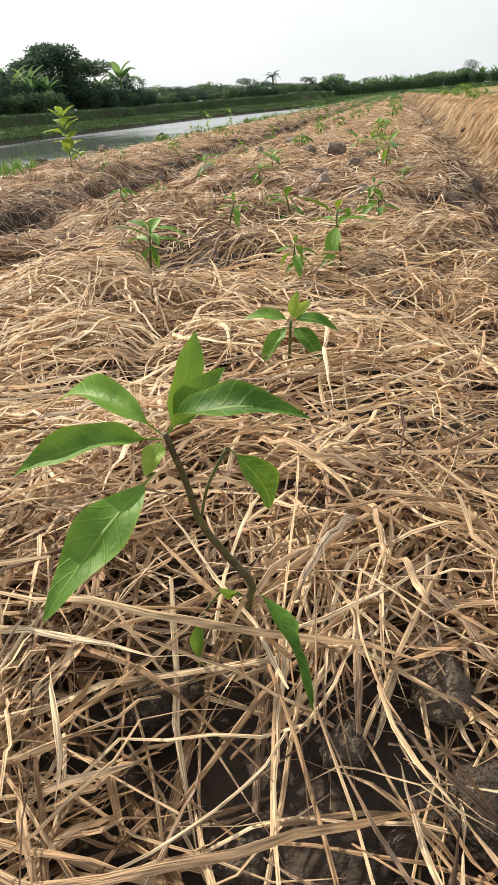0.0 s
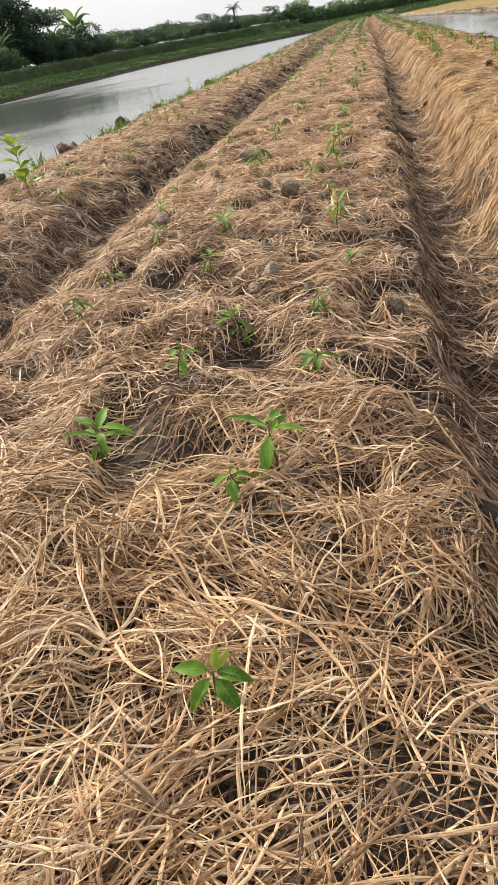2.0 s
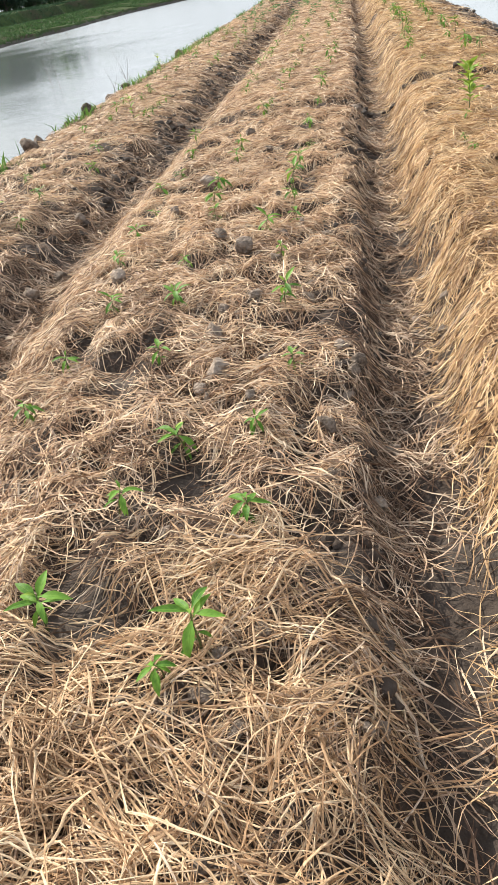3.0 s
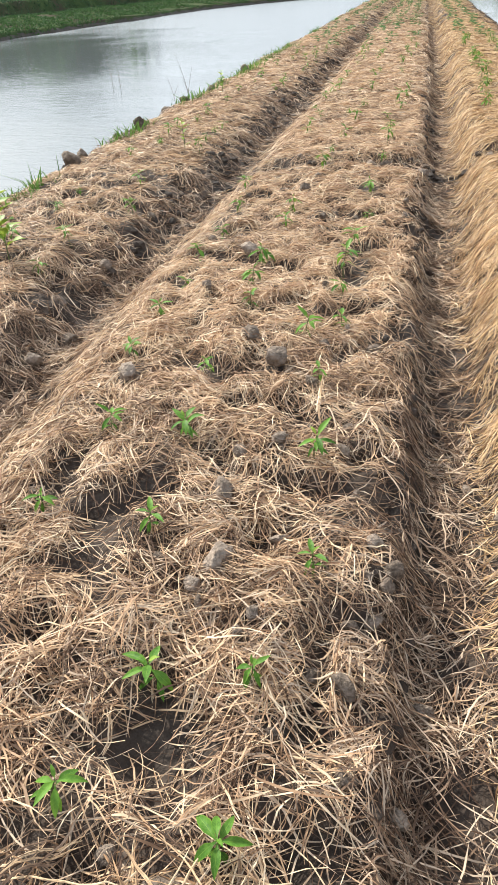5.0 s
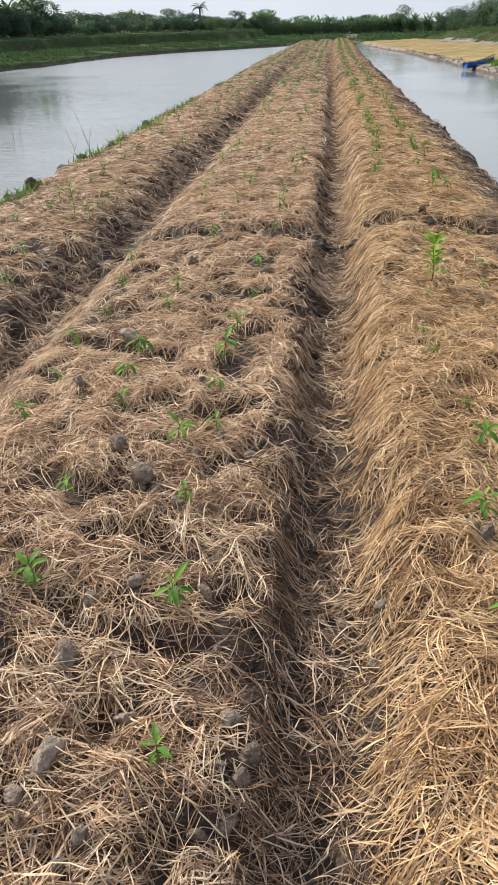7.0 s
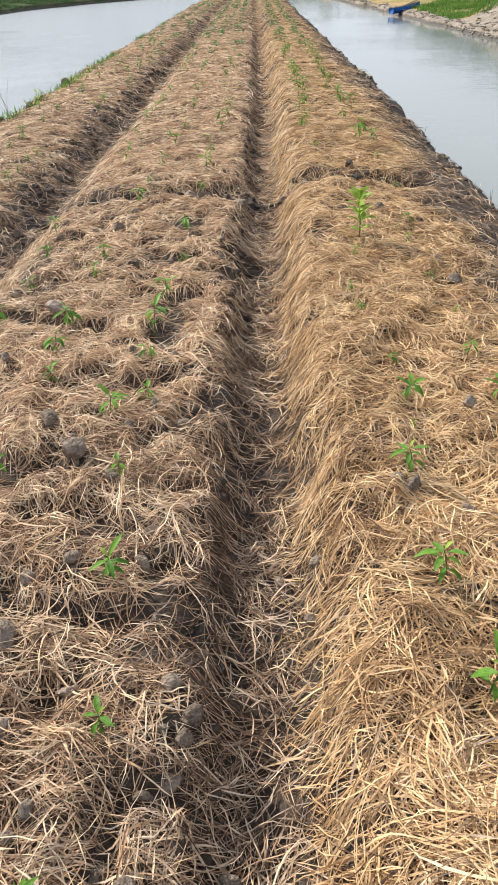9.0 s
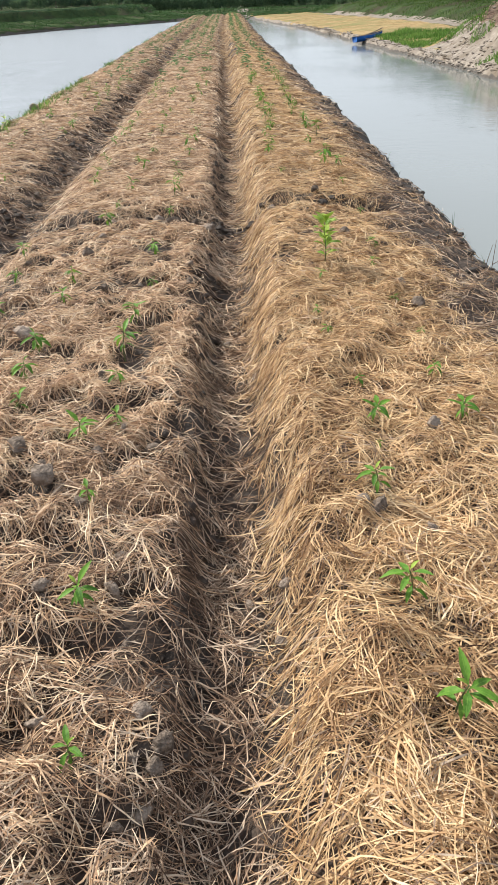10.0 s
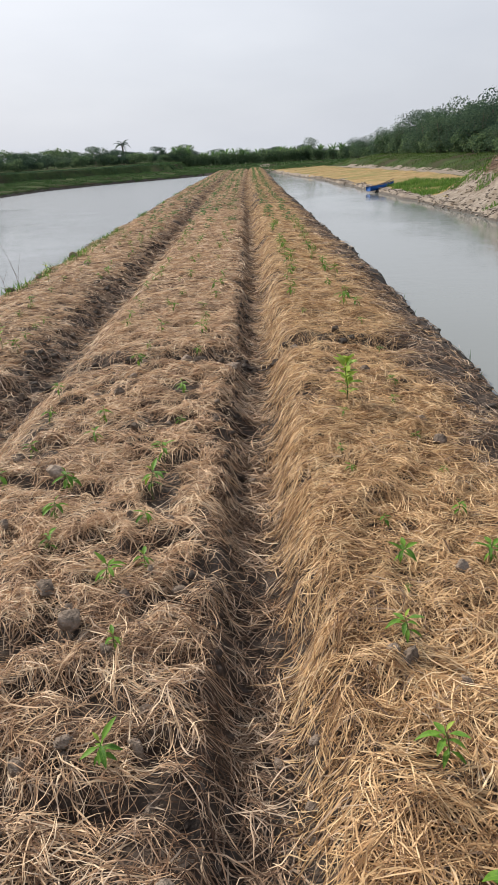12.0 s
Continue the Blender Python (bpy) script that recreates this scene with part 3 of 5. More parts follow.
def straw_mesh(name, x0, x1, y0, y1, per_m2, seg, length, width, lift, mats, folded=False, arch=0.02, grey=0.1, curl=3.0, spread=0.95, holes=1.0, base=0.3, locks=0.78, bundle=15, clearings=()):
    """Ribbons of dry straw lying on the bed, following its surface, many of them in locks that lie together."""
    n = int((x1 - x0) * (y1 - y0) * per_m2)
    cx, cy = rng.uniform(x0, x1, n), rng.uniform(y0, y1, n)
    own = rng.normal(0, spread, n)
    bend = rng.normal(0, curl, n)
    # straws of one lock share a place, a direction and a bend
    m = max(1, int(n * locks / bundle))
    lx, ly, lo, lb = rng.uniform(x0, x1, m), rng.uniform(y0, y1, m), rng.normal(0, spread * 1.1, m), rng.normal(0, curl, m)
    lh = rng.uniform(0, 1, m)
    pick, tied = rng.integers(0, m, n), rng.uniform(0, 1, n) < locks
    off = np.clip(rng.normal(0, 1, n), -2, 2)
    run = rng.normal(0, 0.03, n)
    face = base + 0.8 * vnoise(lx, ly, 0.45, 34) + 0.7 * vnoise(lx, ly, 0.18, 35) + lo
    cx = np.where(tied, lx[pick] - np.sin(face[pick]) * off * 0.021 + np.cos(face[pick]) * run, cx)
    cy = np.where(tied, ly[pick] + np.cos(face[pick]) * off * 0.021 + np.sin(face[pick]) * run, cy)
    fx, fy = np.where(tied, lx[pick], cx), np.where(tied, ly[pick], cy)
    own = np.where(tied, lo[pick] + rng.normal(0, 0.13, n), own)
    bend = np.where(tied, lb[pick] + rng.normal(0, 0.8, n), bend)
    # bare patches and furrow bottoms carry less straw
    bare = 0.5 + 0.40 * vnoise(cx, cy, 0.17, 31) + 0.32 * vnoise(cx, cy, 0.08, 32)
    keep = np.clip(1.0 - holes * np.clip(1.35 - 2.3 * bare, 0, 0.95), 0.08, 1)
    crease = np.abs(vnoise(cx, cy, 0.17, 61)) * 0.65 + np.abs(vnoise(cx, cy, 0.085, 62)) * 0.35
    keep *= 1 - 0.75 * step(0.13, 0.03, crease) * min(1, holes + 0.2) * (1 - 0.7 * step(0.4, 0.5, cx))
    keep *= 1 - 0.95 * pockets(cx, cy) * step(0.5, 0.8, cy) * step(9, 6, cy)
    in_furrow = np.exp(-((cx - 0.47) / 0.09) ** 2)
    keep *= 1 - 0.45 * np.clip(in_furrow, 0, 1)
    keep *= 1 - 0.9 * np.exp(-((cy - 7.05) / 0.17) ** 2) * step(1.6, 1.3, cx) * step(-1.3, -1.1, cx)
    keep *= 1 - (0.08 + 0.5 * step(5, 7, cy)) * step(-1.8, -1.68, cx) * step(-1.42, -1.5, cx) * (0.75 + 0.4 * vnoise(cx, cy, 0.35, 33))
    keep *= 1 - (0.12 + 0.6 * step(4.5, 6.5, cy)) * step(-1.5, -1.42, cx) * step(-1.16, -1.26, cx + 0.05 * vnoise(cx, cy, 0.3, 44))
    keep *= 1 - 0.5 * np.exp(-((cx - 0.32) / 0.07) ** 2) * step(1.8, 2.8, cy) * (0.75 + 0.4 * vnoise(cx, cy, 0.3, 40))
    keep *= 1 - 0.62 * step(0.34, 0.42, cx) * step(0.60, 0.52, cx + 0.05 * vnoise(cx, cy, 0.2, 41)) * step(0.5, 0.7, cy) * step(2.1, 1.8, cy)
    keep *= 1 - 0.4 * step(0.2, 0.27, cx) * step(0.42, 0.36, cx) * step(2.7, 3.2, cy) * step(6.0, 5.4, cy) * (0.7 + 0.5 * vnoise(cx, cy, 0.22, 42))
    edge = step(1.58, 1.95, cx + 0.22 * vnoise(cx, cy, 0.8, 36)) + step(-2.95, -3.15, cx + 0.15 * vnoise(cx, cy, 0.5, 37))
    keep *= 1 - 0.82 * np.clip(edge, 0, 1)
    for (px, py, r) in clearings:
        if x0 - 0.2 < px < x1 + 0.2 and y0 - 0.2 < py < y1 + 0.2:
            keep *= 1 - 0.84 * np.exp(-(((cx - px) ** 2 + (cy - py) ** 2) / r ** 2) ** 2)
    ok = rng.uniform(0, 1, n) < keep
    cx, cy, fx, fy, own, bend, edge, pick, tied, off = cx[ok], cy[ok], fx[ok], fy[ok], own[ok], bend[ok], edge[ok], pick[ok], tied[ok], off[ok]
    n = len(cx)
    ang = base + 0.8 * vnoise(fx, fy, 0.45, 34) + 0.7 * vnoise(fx, fy, 0.18, 35) + own
    ang += np.pi * (rng.uniform(0, 1, n) < 0.5)
    L = length[0] + (length[1] - length[0]) * rng.beta(1.2, 2.2, n)
    L *= 1 - 0.4 * np.exp(-((cx - 0.57) / 0.08) ** 2)
    W = width[0] + (width[1] - width[0]) * rng.beta(1.5, 2.4, n)
    K = bend
    K2 = rng.normal(0, curl * 1.4, n)
    kink = np.where(rng.uniform(0, 1, n) < 0.3, rng.normal(0, 0.7, n), 0.0)
    kink_at = rng.uniform(-0.3, 0.3, n)
    H = lift * np.where(tied, 1.1 * lh[pick] ** 1.4 + 0.25 * (1 - off ** 2 / 2) + 0.18 * rng.uniform(-1, 1, n), rng.uniform(0, 1, n) ** 1.3)
    A = rng.uniform(0.0, 1.0, n) ** 2 * arch
    tip = rng.uniform(-0.4, 1.0, n) * arch * 0.8
    blade = rng.uniform(0, 1, n) < 0.72
    roll0, twist = rng.normal(0, 0.6, n), np.where(blade, rng.normal(0, 2.2, n), rng.normal(0, 0.5, n))
    W *= np.where(blade, 1.0, 0.62)
    K2 *= np.where(blade, 1.0, 0.4)
    k = seg + 1
    s = np.linspace(-0.5, 0.5, k)[None, :]
    wander = np.cumsum(rng.normal(0, 0.07, (n, k)), 1) * blade[:, None]
    heading = wander + ang[:, None] + (K * L)[:, None] * s + (K2 * L)[:, None] * (s ** 2 - 0.08) + kink[:, None] * (s > kink_at[:, None])
    ds = (L / seg)[:, None]
    px = cx[:, None] + np.cumsum(np.cos(heading) * ds, 1) - np.cos(ang)[:, None] * L[:, None] * 0.5
    py = cy[:, None] + np.cumsum(np.sin(heading) * ds, 1) - np.sin(ang)[:, None] * L[:, None] * 0.5
    px = px + drift(py)
    gz = ground_z(px, py)
    # stiff straw bridges the hollows between the lumps, and its ends stick out or tuck in
    mean = gz.mean(1, keepdims=True)
    slope = (gz * s).sum(1, keepdims=True) / (s ** 2).sum()
    pile = 0.55 + 0.75 * (0.5 + 0.5 * vnoise(cx, cy, 0.21, 39))
    tilt = rng.normal(0, 0.06, n) * L
    pz = 0.62 * gz + 0.38 * (mean + slope * s) + 0.004 + (H * pile)[:, None] + tilt[:, None] * s
    pz += A[:, None] * (1 - 4 * s ** 2) + tip[:, None] * np.clip(s * 2, 0, 1) ** 2 + rng.normal(0, 0.002, pz.shape)
    rl = roll0[:, None] + twist[:, None] * s
    # blades run out to a long point, stalks keep their width
    point = np.clip((0.5 - s) / rng.uniform(0.1, 0.5, n)[:, None], 0.1, 1.0) * np.clip((s + 0.5) / 0.12 + 0.45, 0.45, 1.0)
    taper = np.where(blade[:, None], point * (1 + rng.normal(0, 0.09, (n, k))), 0.9)
    half = 0.5 * W[:, None] * taper
    wx, wy, wz = -np.sin(heading) * np.cos(rl), np.cos(heading) * np.cos(rl), np.sin(rl)
    a = np.stack([px - wx * half, py - wy * half, pz - wz * half], -1)
    b = np.stack([px + wx * half, py + wy * half, pz + wz * half], -1)
    # low straws take the darker colour more often, shade painted between the straws
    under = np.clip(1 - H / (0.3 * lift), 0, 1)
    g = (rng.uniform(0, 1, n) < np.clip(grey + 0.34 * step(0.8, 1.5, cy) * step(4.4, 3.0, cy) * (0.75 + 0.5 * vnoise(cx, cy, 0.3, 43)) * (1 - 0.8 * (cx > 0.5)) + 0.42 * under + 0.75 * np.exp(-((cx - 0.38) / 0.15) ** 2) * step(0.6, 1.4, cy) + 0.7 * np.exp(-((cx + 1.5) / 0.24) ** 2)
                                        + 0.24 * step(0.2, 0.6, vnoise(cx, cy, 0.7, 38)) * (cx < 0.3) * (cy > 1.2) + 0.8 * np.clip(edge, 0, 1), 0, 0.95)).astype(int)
    if folded:
        fold = half * rng.uniform(0.25, 1.1, n)[:, None]
        mid = np.stack([px, py, pz + fold], -1)
        rows = np.stack([a, mid, b], 2)
        c = 3
    else:
        rows = np.stack([a, b], 2)
        c = 2
    verts = rows.reshape(-1, 3)
    base = (np.arange(n) * k * c)[:, None, None]
    i = np.arange(seg)[None, :, None] * c
    j = np.arange(c - 1)[None, None, :]
    v0 = base + i + j
    quads = np.stack([v0, v0 + 1, v0 + 1 + c, v0 + c], -1).reshape(-1, 4)
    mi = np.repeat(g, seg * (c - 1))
    uv = None
    if folded:
        across = np.broadcast_to(np.linspace(0, 1, c)[None, None, :], (n, k, c)) * (W * 400)[:, None, None] + rng.uniform(0, 90, n)[:, None, None]
        run = np.broadcast_to((s * L[:, None] * 14)[:, :, None], (n, k, c))
        uv = np.stack([across, run], -1).reshape(-1, 2)
    return tagged(new("straw_mulch", mesh_np("straw_mulch", verts, quads, mats, mi, uv=uv)),
                  name, "straw", group="straw mulch on the beds", kind="stuff")


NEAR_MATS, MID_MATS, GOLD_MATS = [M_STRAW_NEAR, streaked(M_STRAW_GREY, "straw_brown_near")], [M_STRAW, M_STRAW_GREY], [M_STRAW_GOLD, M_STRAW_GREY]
MID_LABEL = "tangled dry rice straw strewn over the middle bed"
RIGHT_LABEL = "thick golden rice straw combed over the neighbouring bed"
LEFT_LABEL = "thin brownish straw covering the bed beside the pond"
# x, y of the rows on the three beds, then the breadth of each plant
MID_NEAR = [(-0.05, 1.17, 1.2), (-0.11, 1.10, 0.8), (-0.42, 1.24, 1.1), (-0.78, 0.98, 1.0), (-0.01, 1.57, 1.05), (-0.34, 1.58, 1.0), (-0.24, 1.90, 1.0), (-0.02, 1.92, 1.05),
            (-0.76, 2.02, 0.9), (0.065, 2.29, 1.0), (-0.41, 2.34, 1.05), (-0.79, 2.43, 0.95), (-0.005, 2.78, 1.0), (-0.44, 2.83, 1.05), (-0.73, 2.83, 0.8), (-0.06, 3.25, 0.95), (-0.53, 3.33, 0.95), (-0.86, 3.40, 0.8)]
MID_FAR = [(-0.18, 3.69, 0.8), (-0.03, 3.78, 0.9), (-0.48, 3.92, 1.0), (-0.90, 3.88, 0.9), (-0.07, 4.13, 1.0), (-0.55, 4.24, 1.0), (-0.92, 4.30, 0.8), (-0.10, 4.49, 1.0), (-0.56, 4.57, 1.1),
           (-0.94, 4.69, 0.8), (-0.08, 4.88, 1.0), (-0.51, 5.10, 0.9), (-0.94, 5.18, 0.9), (-0.07, 5.49, 0.9), (-0.54, 5.46, 0.9), (-0.96, 5.64, 0.8), (-0.07, 6.02, 0.9), (-0.99, 6.05, 0.8), (-0.50, 6.76, 1.1), (-0.07, 7.21, 1.0)]
RIGHT_NEAR = [(0.95, 2.31, 1.15), (0.94, 2.68, 1.15), (0.94, 3.18, 1.05), (0.99, 3.47, 0.6), (0.99, 3.62, 1.05), (1.0, 3.97, 1.1), (1.33, 3.58, 1.05), (1.33, 4.03, 1.05), (0.93, 4.47, 0.9), (0.9, 4.72, 0.9),
              (1.37, 4.46, 0.8), (1.36, 4.94, 0.8), (0.98, 5.21, 0.6), (1.33, 5.47, 0.9), (1.41, 5.86, 0.8), (1.44, 6.74, 0.8), (1.44, 7.63, 0.9), (1.6, 3.1, 1.0), (0.94, 8.09, 1.0)]
LEFT_NEAR = [(-1.83, 4.42, 0.9), (-1.85, 4.87, 0.8), (-2.19, 4.79, 0.8), (-1.72, 5.62, 0.9), (-2.34, 6.08, 0.8), (-2.26, 5.52, 0.7), (-1.93, 6.36, 0.8), (-1.75, 2.7, 1.0), (-2.3, 3.3, 0.9)]

CLODS_HERO = [(-0.075, 0.245, 0.055), (-0.012, 0.175, 0.045), (0.075, 0.285, 0.06), (0.098, 0.215, 0.07), (-0.075, 0.195, 0.03), (-0.245, 0.395, 0.03), (-0.215, 0.40, 0.03), (0.04, 0.165, 0.035), (0.055, 0.195, 0.03), (0.15, 0.26, 0.05), (0.03, 0.24, 0.04)]
CLODS_A = [(-0.08, 1.48, 0.10), (0.01, 1.45, 0.05), (0.03, 0.77, 0.045), (-0.01, 1.16, 0.055), (0.05, 1.0, 0.045), (-0.03, 1.07, 0.055), (-0.17, 1.04, 0.045), (-0.22, 1.04, 0.03), (0.28, 1.03, 0.04), (0.22, 1.07, 0.05), (0.30, 1.06, 0.05),
           (0.17, 1.21, 0.045), (0.07, 1.23, 0.05), (-0.71, 1.71, 0.06), (0.23, 2.2, 0.06), (0.2, 2.3, 0.05), (-0.12, 2.8, 0.05)]
CLODS_B = [(-0.25, 2.55, 0.105), (-0.19, 2.26, 0.105), (-0.24, 3.38, 0.12), (-0.40, 3.60, 0.10), (-0.83, 3.24, 0.10), (-0.25, 2.77, 0.055), (-0.13, 2.83, 0.055), (0.08, 2.84, 0.065), (0.14, 2.65, 0.04), (0.21, 2.42, 0.06), (0.27, 2.34, 0.065),
           (-0.24, 2.18, 0.06), (-0.35, 2.25, 0.05), (0.10, 2.0, 0.05), (-0.06, 2.1, 0.045), (0.17, 2.16, 0.045), (-0.09, 2.05, 0.04), (0.18, 1.95, 0.07), (-0.65, 4.71, 0.11), (-0.95, 4.96, 0.07), (-0.55, 6.05, 0.09), (-0.32, 5.32, 0.06)]
CLODS_C = [(-0.07, 7.14, 0.10), (0.27, 6.85, 0.16), (0.12, 3.66, 0.07), (-0.08, 3.56, 0.06), (0.36, 2.04, 0.06), (0.61, 2.91, 0.05), (0.58, 2.73, 0.055), (1.46, 4.84, 0.10), (1.2, 3.52, 0.065), (0.92, 3.08, 0.07), (0.87, 3.10, 0.06), (1.07, 2.97, 0.055),
           (0.49, 2.92, 0.04), (0.41, 4.87, 0.06), (-0.75, 6.96, 0.12), (-0.51, 7.01, 0.12), (-0.16, 7.13, 0.11), (0.87, 7.09, 0.1), (0.77, 6.95, 0.09), (1.44, 3.38, 0.07), (1.5, 3.3, 0.06), (1.42, 5.15, 0.09), (1.25, 6.2, 0.08)]

HOLLOW = [(0.08, 0.235, 0.075), (0.01, 0.17, 0.06), (-0.055, 0.235, 0.05), (0.16, 0.21, 0.05), (-0.10, 0.20, 0.04)]
HOLLOW += [(x, y, s * 0.4) for x, y, s in CLODS_HERO]
HOLLOW += [(x, y, s * 0.52 + 0.004) for group in (CLODS_A, CLODS_B, CLODS_C) for x, y, s in group]
HOLLOW += [(x, y - 0.02, 0.048) for group in (MID_NEAR, MID_FAR, RIGHT_NEAR) for x, y, s in group]
HOLLOW += [(0.09, 2.02, 0.045), (-0.06, 2.1, 0.04), (0.17, 2.16, 0.05), (0.05, 1.84, 0.05), (0.2, 2.3, 0.05), (-0.15, 1.83, 0.04), (0.25, 1.92, 0.06), (-0.3, 2.2, 0.05), (0.12, 2.75, 0.045), (-0.13, 2.83, 0.05), (-0.5, 2.62, 0.05), (0.2, 3.5, 0.06)]
pits = random.Random(61)
HOLLOW += [(pits.uniform(-1.0, 0.36), pits.uniform(1.5, 6.6), pits.uniform(0.025, 0.05)) for k in range(40)]
HOLLOW += [(pits.uniform(0.16, 0.36), pits.uniform(1.5, 5.0), pits.uniform(0.025, 0.045)) for k in range(8)]
# gaps in the near straw where the dark soil shows
HOLLOW += [(-0.25, 0.58, 0.05), (-0.27, 0.66, 0.04), (-0.12, 0.66, 0.04), (0.19, 0.63, 0.065), (0.21, 0.56, 0.05), (-0.15, 1.06, 0.045), (-0.26, 1.03, 0.035), (-0.35, 0.87, 0.035), (-0.46, 0.99, 0.045),
           (0.03, 1.03, 0.03), (-0.26, 0.41, 0.04), (-0.14, 0.71, 0.035), (0.06, 1.27, 0.045), (0.13, 0.54, 0.03), (-0.48, 1.17, 0.04), (-0.09, 0.83, 0.03), (0.26, 0.74, 0.05), (0.28, 0.92, 0.04), (-0.36, 0.62, 0.04)]
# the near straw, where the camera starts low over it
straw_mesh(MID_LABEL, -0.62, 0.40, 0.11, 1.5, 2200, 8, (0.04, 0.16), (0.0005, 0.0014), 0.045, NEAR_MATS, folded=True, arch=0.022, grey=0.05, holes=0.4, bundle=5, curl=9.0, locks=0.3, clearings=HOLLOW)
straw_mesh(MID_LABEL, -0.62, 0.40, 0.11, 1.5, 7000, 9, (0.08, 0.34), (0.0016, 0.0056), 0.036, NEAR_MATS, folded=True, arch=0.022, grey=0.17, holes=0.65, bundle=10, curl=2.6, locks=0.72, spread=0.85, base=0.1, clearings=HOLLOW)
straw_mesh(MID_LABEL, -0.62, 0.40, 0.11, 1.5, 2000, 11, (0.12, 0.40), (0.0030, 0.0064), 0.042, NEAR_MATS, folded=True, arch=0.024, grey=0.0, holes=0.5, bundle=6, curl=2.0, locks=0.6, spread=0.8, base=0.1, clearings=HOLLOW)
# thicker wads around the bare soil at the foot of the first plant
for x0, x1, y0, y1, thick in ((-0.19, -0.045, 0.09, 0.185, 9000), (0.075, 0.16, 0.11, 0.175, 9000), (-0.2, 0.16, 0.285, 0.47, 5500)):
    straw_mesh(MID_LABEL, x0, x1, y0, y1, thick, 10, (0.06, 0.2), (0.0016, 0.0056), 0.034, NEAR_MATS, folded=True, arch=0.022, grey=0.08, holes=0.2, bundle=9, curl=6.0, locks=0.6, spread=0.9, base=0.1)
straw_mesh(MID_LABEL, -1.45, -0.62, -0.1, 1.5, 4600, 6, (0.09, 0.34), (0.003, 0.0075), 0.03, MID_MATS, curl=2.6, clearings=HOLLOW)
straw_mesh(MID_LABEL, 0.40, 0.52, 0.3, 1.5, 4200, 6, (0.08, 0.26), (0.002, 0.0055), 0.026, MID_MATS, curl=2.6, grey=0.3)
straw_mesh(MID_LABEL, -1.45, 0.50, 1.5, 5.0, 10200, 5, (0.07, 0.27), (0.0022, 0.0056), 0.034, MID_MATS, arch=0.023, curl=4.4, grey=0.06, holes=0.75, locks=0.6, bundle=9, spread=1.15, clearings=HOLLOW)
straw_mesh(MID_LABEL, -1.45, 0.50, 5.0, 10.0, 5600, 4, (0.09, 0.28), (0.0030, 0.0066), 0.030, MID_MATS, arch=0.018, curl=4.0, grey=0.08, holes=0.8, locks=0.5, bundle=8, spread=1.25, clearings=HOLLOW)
straw_mesh(MID_LABEL, -1.45, 0.50, 10.0, 24.0, 1900, 2, (0.12, 0.32), (0.007, 0.014), 0.03, MID_MATS, arch=0.02, grey=0.06, holes=0.6, locks=0.35, spread=1.3)
straw_mesh(MID_LABEL, -1.45, 0.50, 24.0, 86.0, 300, 1, (0.2, 0.45), (0.02, 0.038), 0.035, MID_MATS, arch=0.03, grey=0.05, holes=0.6, locks=0.35, spread=1.3)
straw_mesh(RIGHT_LABEL, 0.50, 2.15, 0.4, 2.2, 8400, 5, (0.08, 0.28), (0.0024, 0.0058), 0.034, GOLD_MATS, arch=0.02, grey=0.05, holes=0.3, curl=4.6, spread=1.5, base=-0.4, locks=0.6, bundle=9)
straw_mesh(RIGHT_LABEL, 0.50, 2.2, 2.2, 5.5, 8400, 5, (0.08, 0.28), (0.0023, 0.0056), 0.034, GOLD_MATS, arch=0.020, grey=0.05, holes=0.45, curl=4.6, spread=1.5, base=-0.5, locks=0.6, bundle=9, clearings=HOLLOW)
straw_mesh(RIGHT_LABEL, 0.50, 2.2, 5.5, 10.0, 5200, 4, (0.09, 0.28), (0.0030, 0.0066), 0.030, GOLD_MATS, arch=0.016, grey=0.06, holes=0.7, base=-0.4, spread=1.5, curl=3.0, locks=0.5, bundle=8, clearings=HOLLOW)
straw_mesh(RIGHT_LABEL, 0.50, 2.2, 10.0, 24.0, 1800, 2, (0.12, 0.32), (0.007, 0.014), 0.03, GOLD_MATS, arch=0.02, grey=0.05, holes=0.6, locks=0.35, spread=1.3)
straw_mesh(RIGHT_LABEL, 0.50, 2.2, 24.0, 86.0, 300, 1, (0.2, 0.45), (0.02, 0.038), 0.035, GOLD_MATS, arch=0.03, grey=0.05, holes=0.6, locks=0.35, spread=1.3)
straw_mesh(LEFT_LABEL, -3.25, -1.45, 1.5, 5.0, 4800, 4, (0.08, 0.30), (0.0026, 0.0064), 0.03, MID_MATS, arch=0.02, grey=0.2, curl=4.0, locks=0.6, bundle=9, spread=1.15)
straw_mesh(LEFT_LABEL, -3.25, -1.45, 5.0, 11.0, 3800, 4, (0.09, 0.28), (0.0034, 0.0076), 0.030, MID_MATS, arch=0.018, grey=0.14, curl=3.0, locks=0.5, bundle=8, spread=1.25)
straw_mesh(LEFT_LABEL, -3.25, -1.45, 11.0, 24.0, 1600, 2, (0.12, 0.32), (0.007, 0.014), 0.03, MID_MATS, arch=0.02, grey=0.08, holes=0.6, locks=0.35, spread=1.3)
straw_mesh(LEFT_LABEL, -3.25, -1.45, 24.0, 86.0, 280, 1, (0.2, 0.45), (0.02, 0.038), 0.035, MID_MATS, arch=0.03, grey=0.06, holes=0.6, locks=0.35, spread=1.3)

# the mulch goes on behind the start
for label, xa, xb, yb, mats in ((MID_LABEL, -1.45, 0.42, -0.1, MID_MATS), (RIGHT_LABEL, 0.42, 2.15, 0.42, GOLD_MATS), (LEFT_LABEL, -3.25, -1.45, 1.52, MID_MATS)):
    straw_mesh(label, xa, xb, -5.0, yb, 1700, 3, (0.10, 0.32), (0.004, 0.011), 0.03, mats, arch=0.02, grey=0.08, holes=0.6)

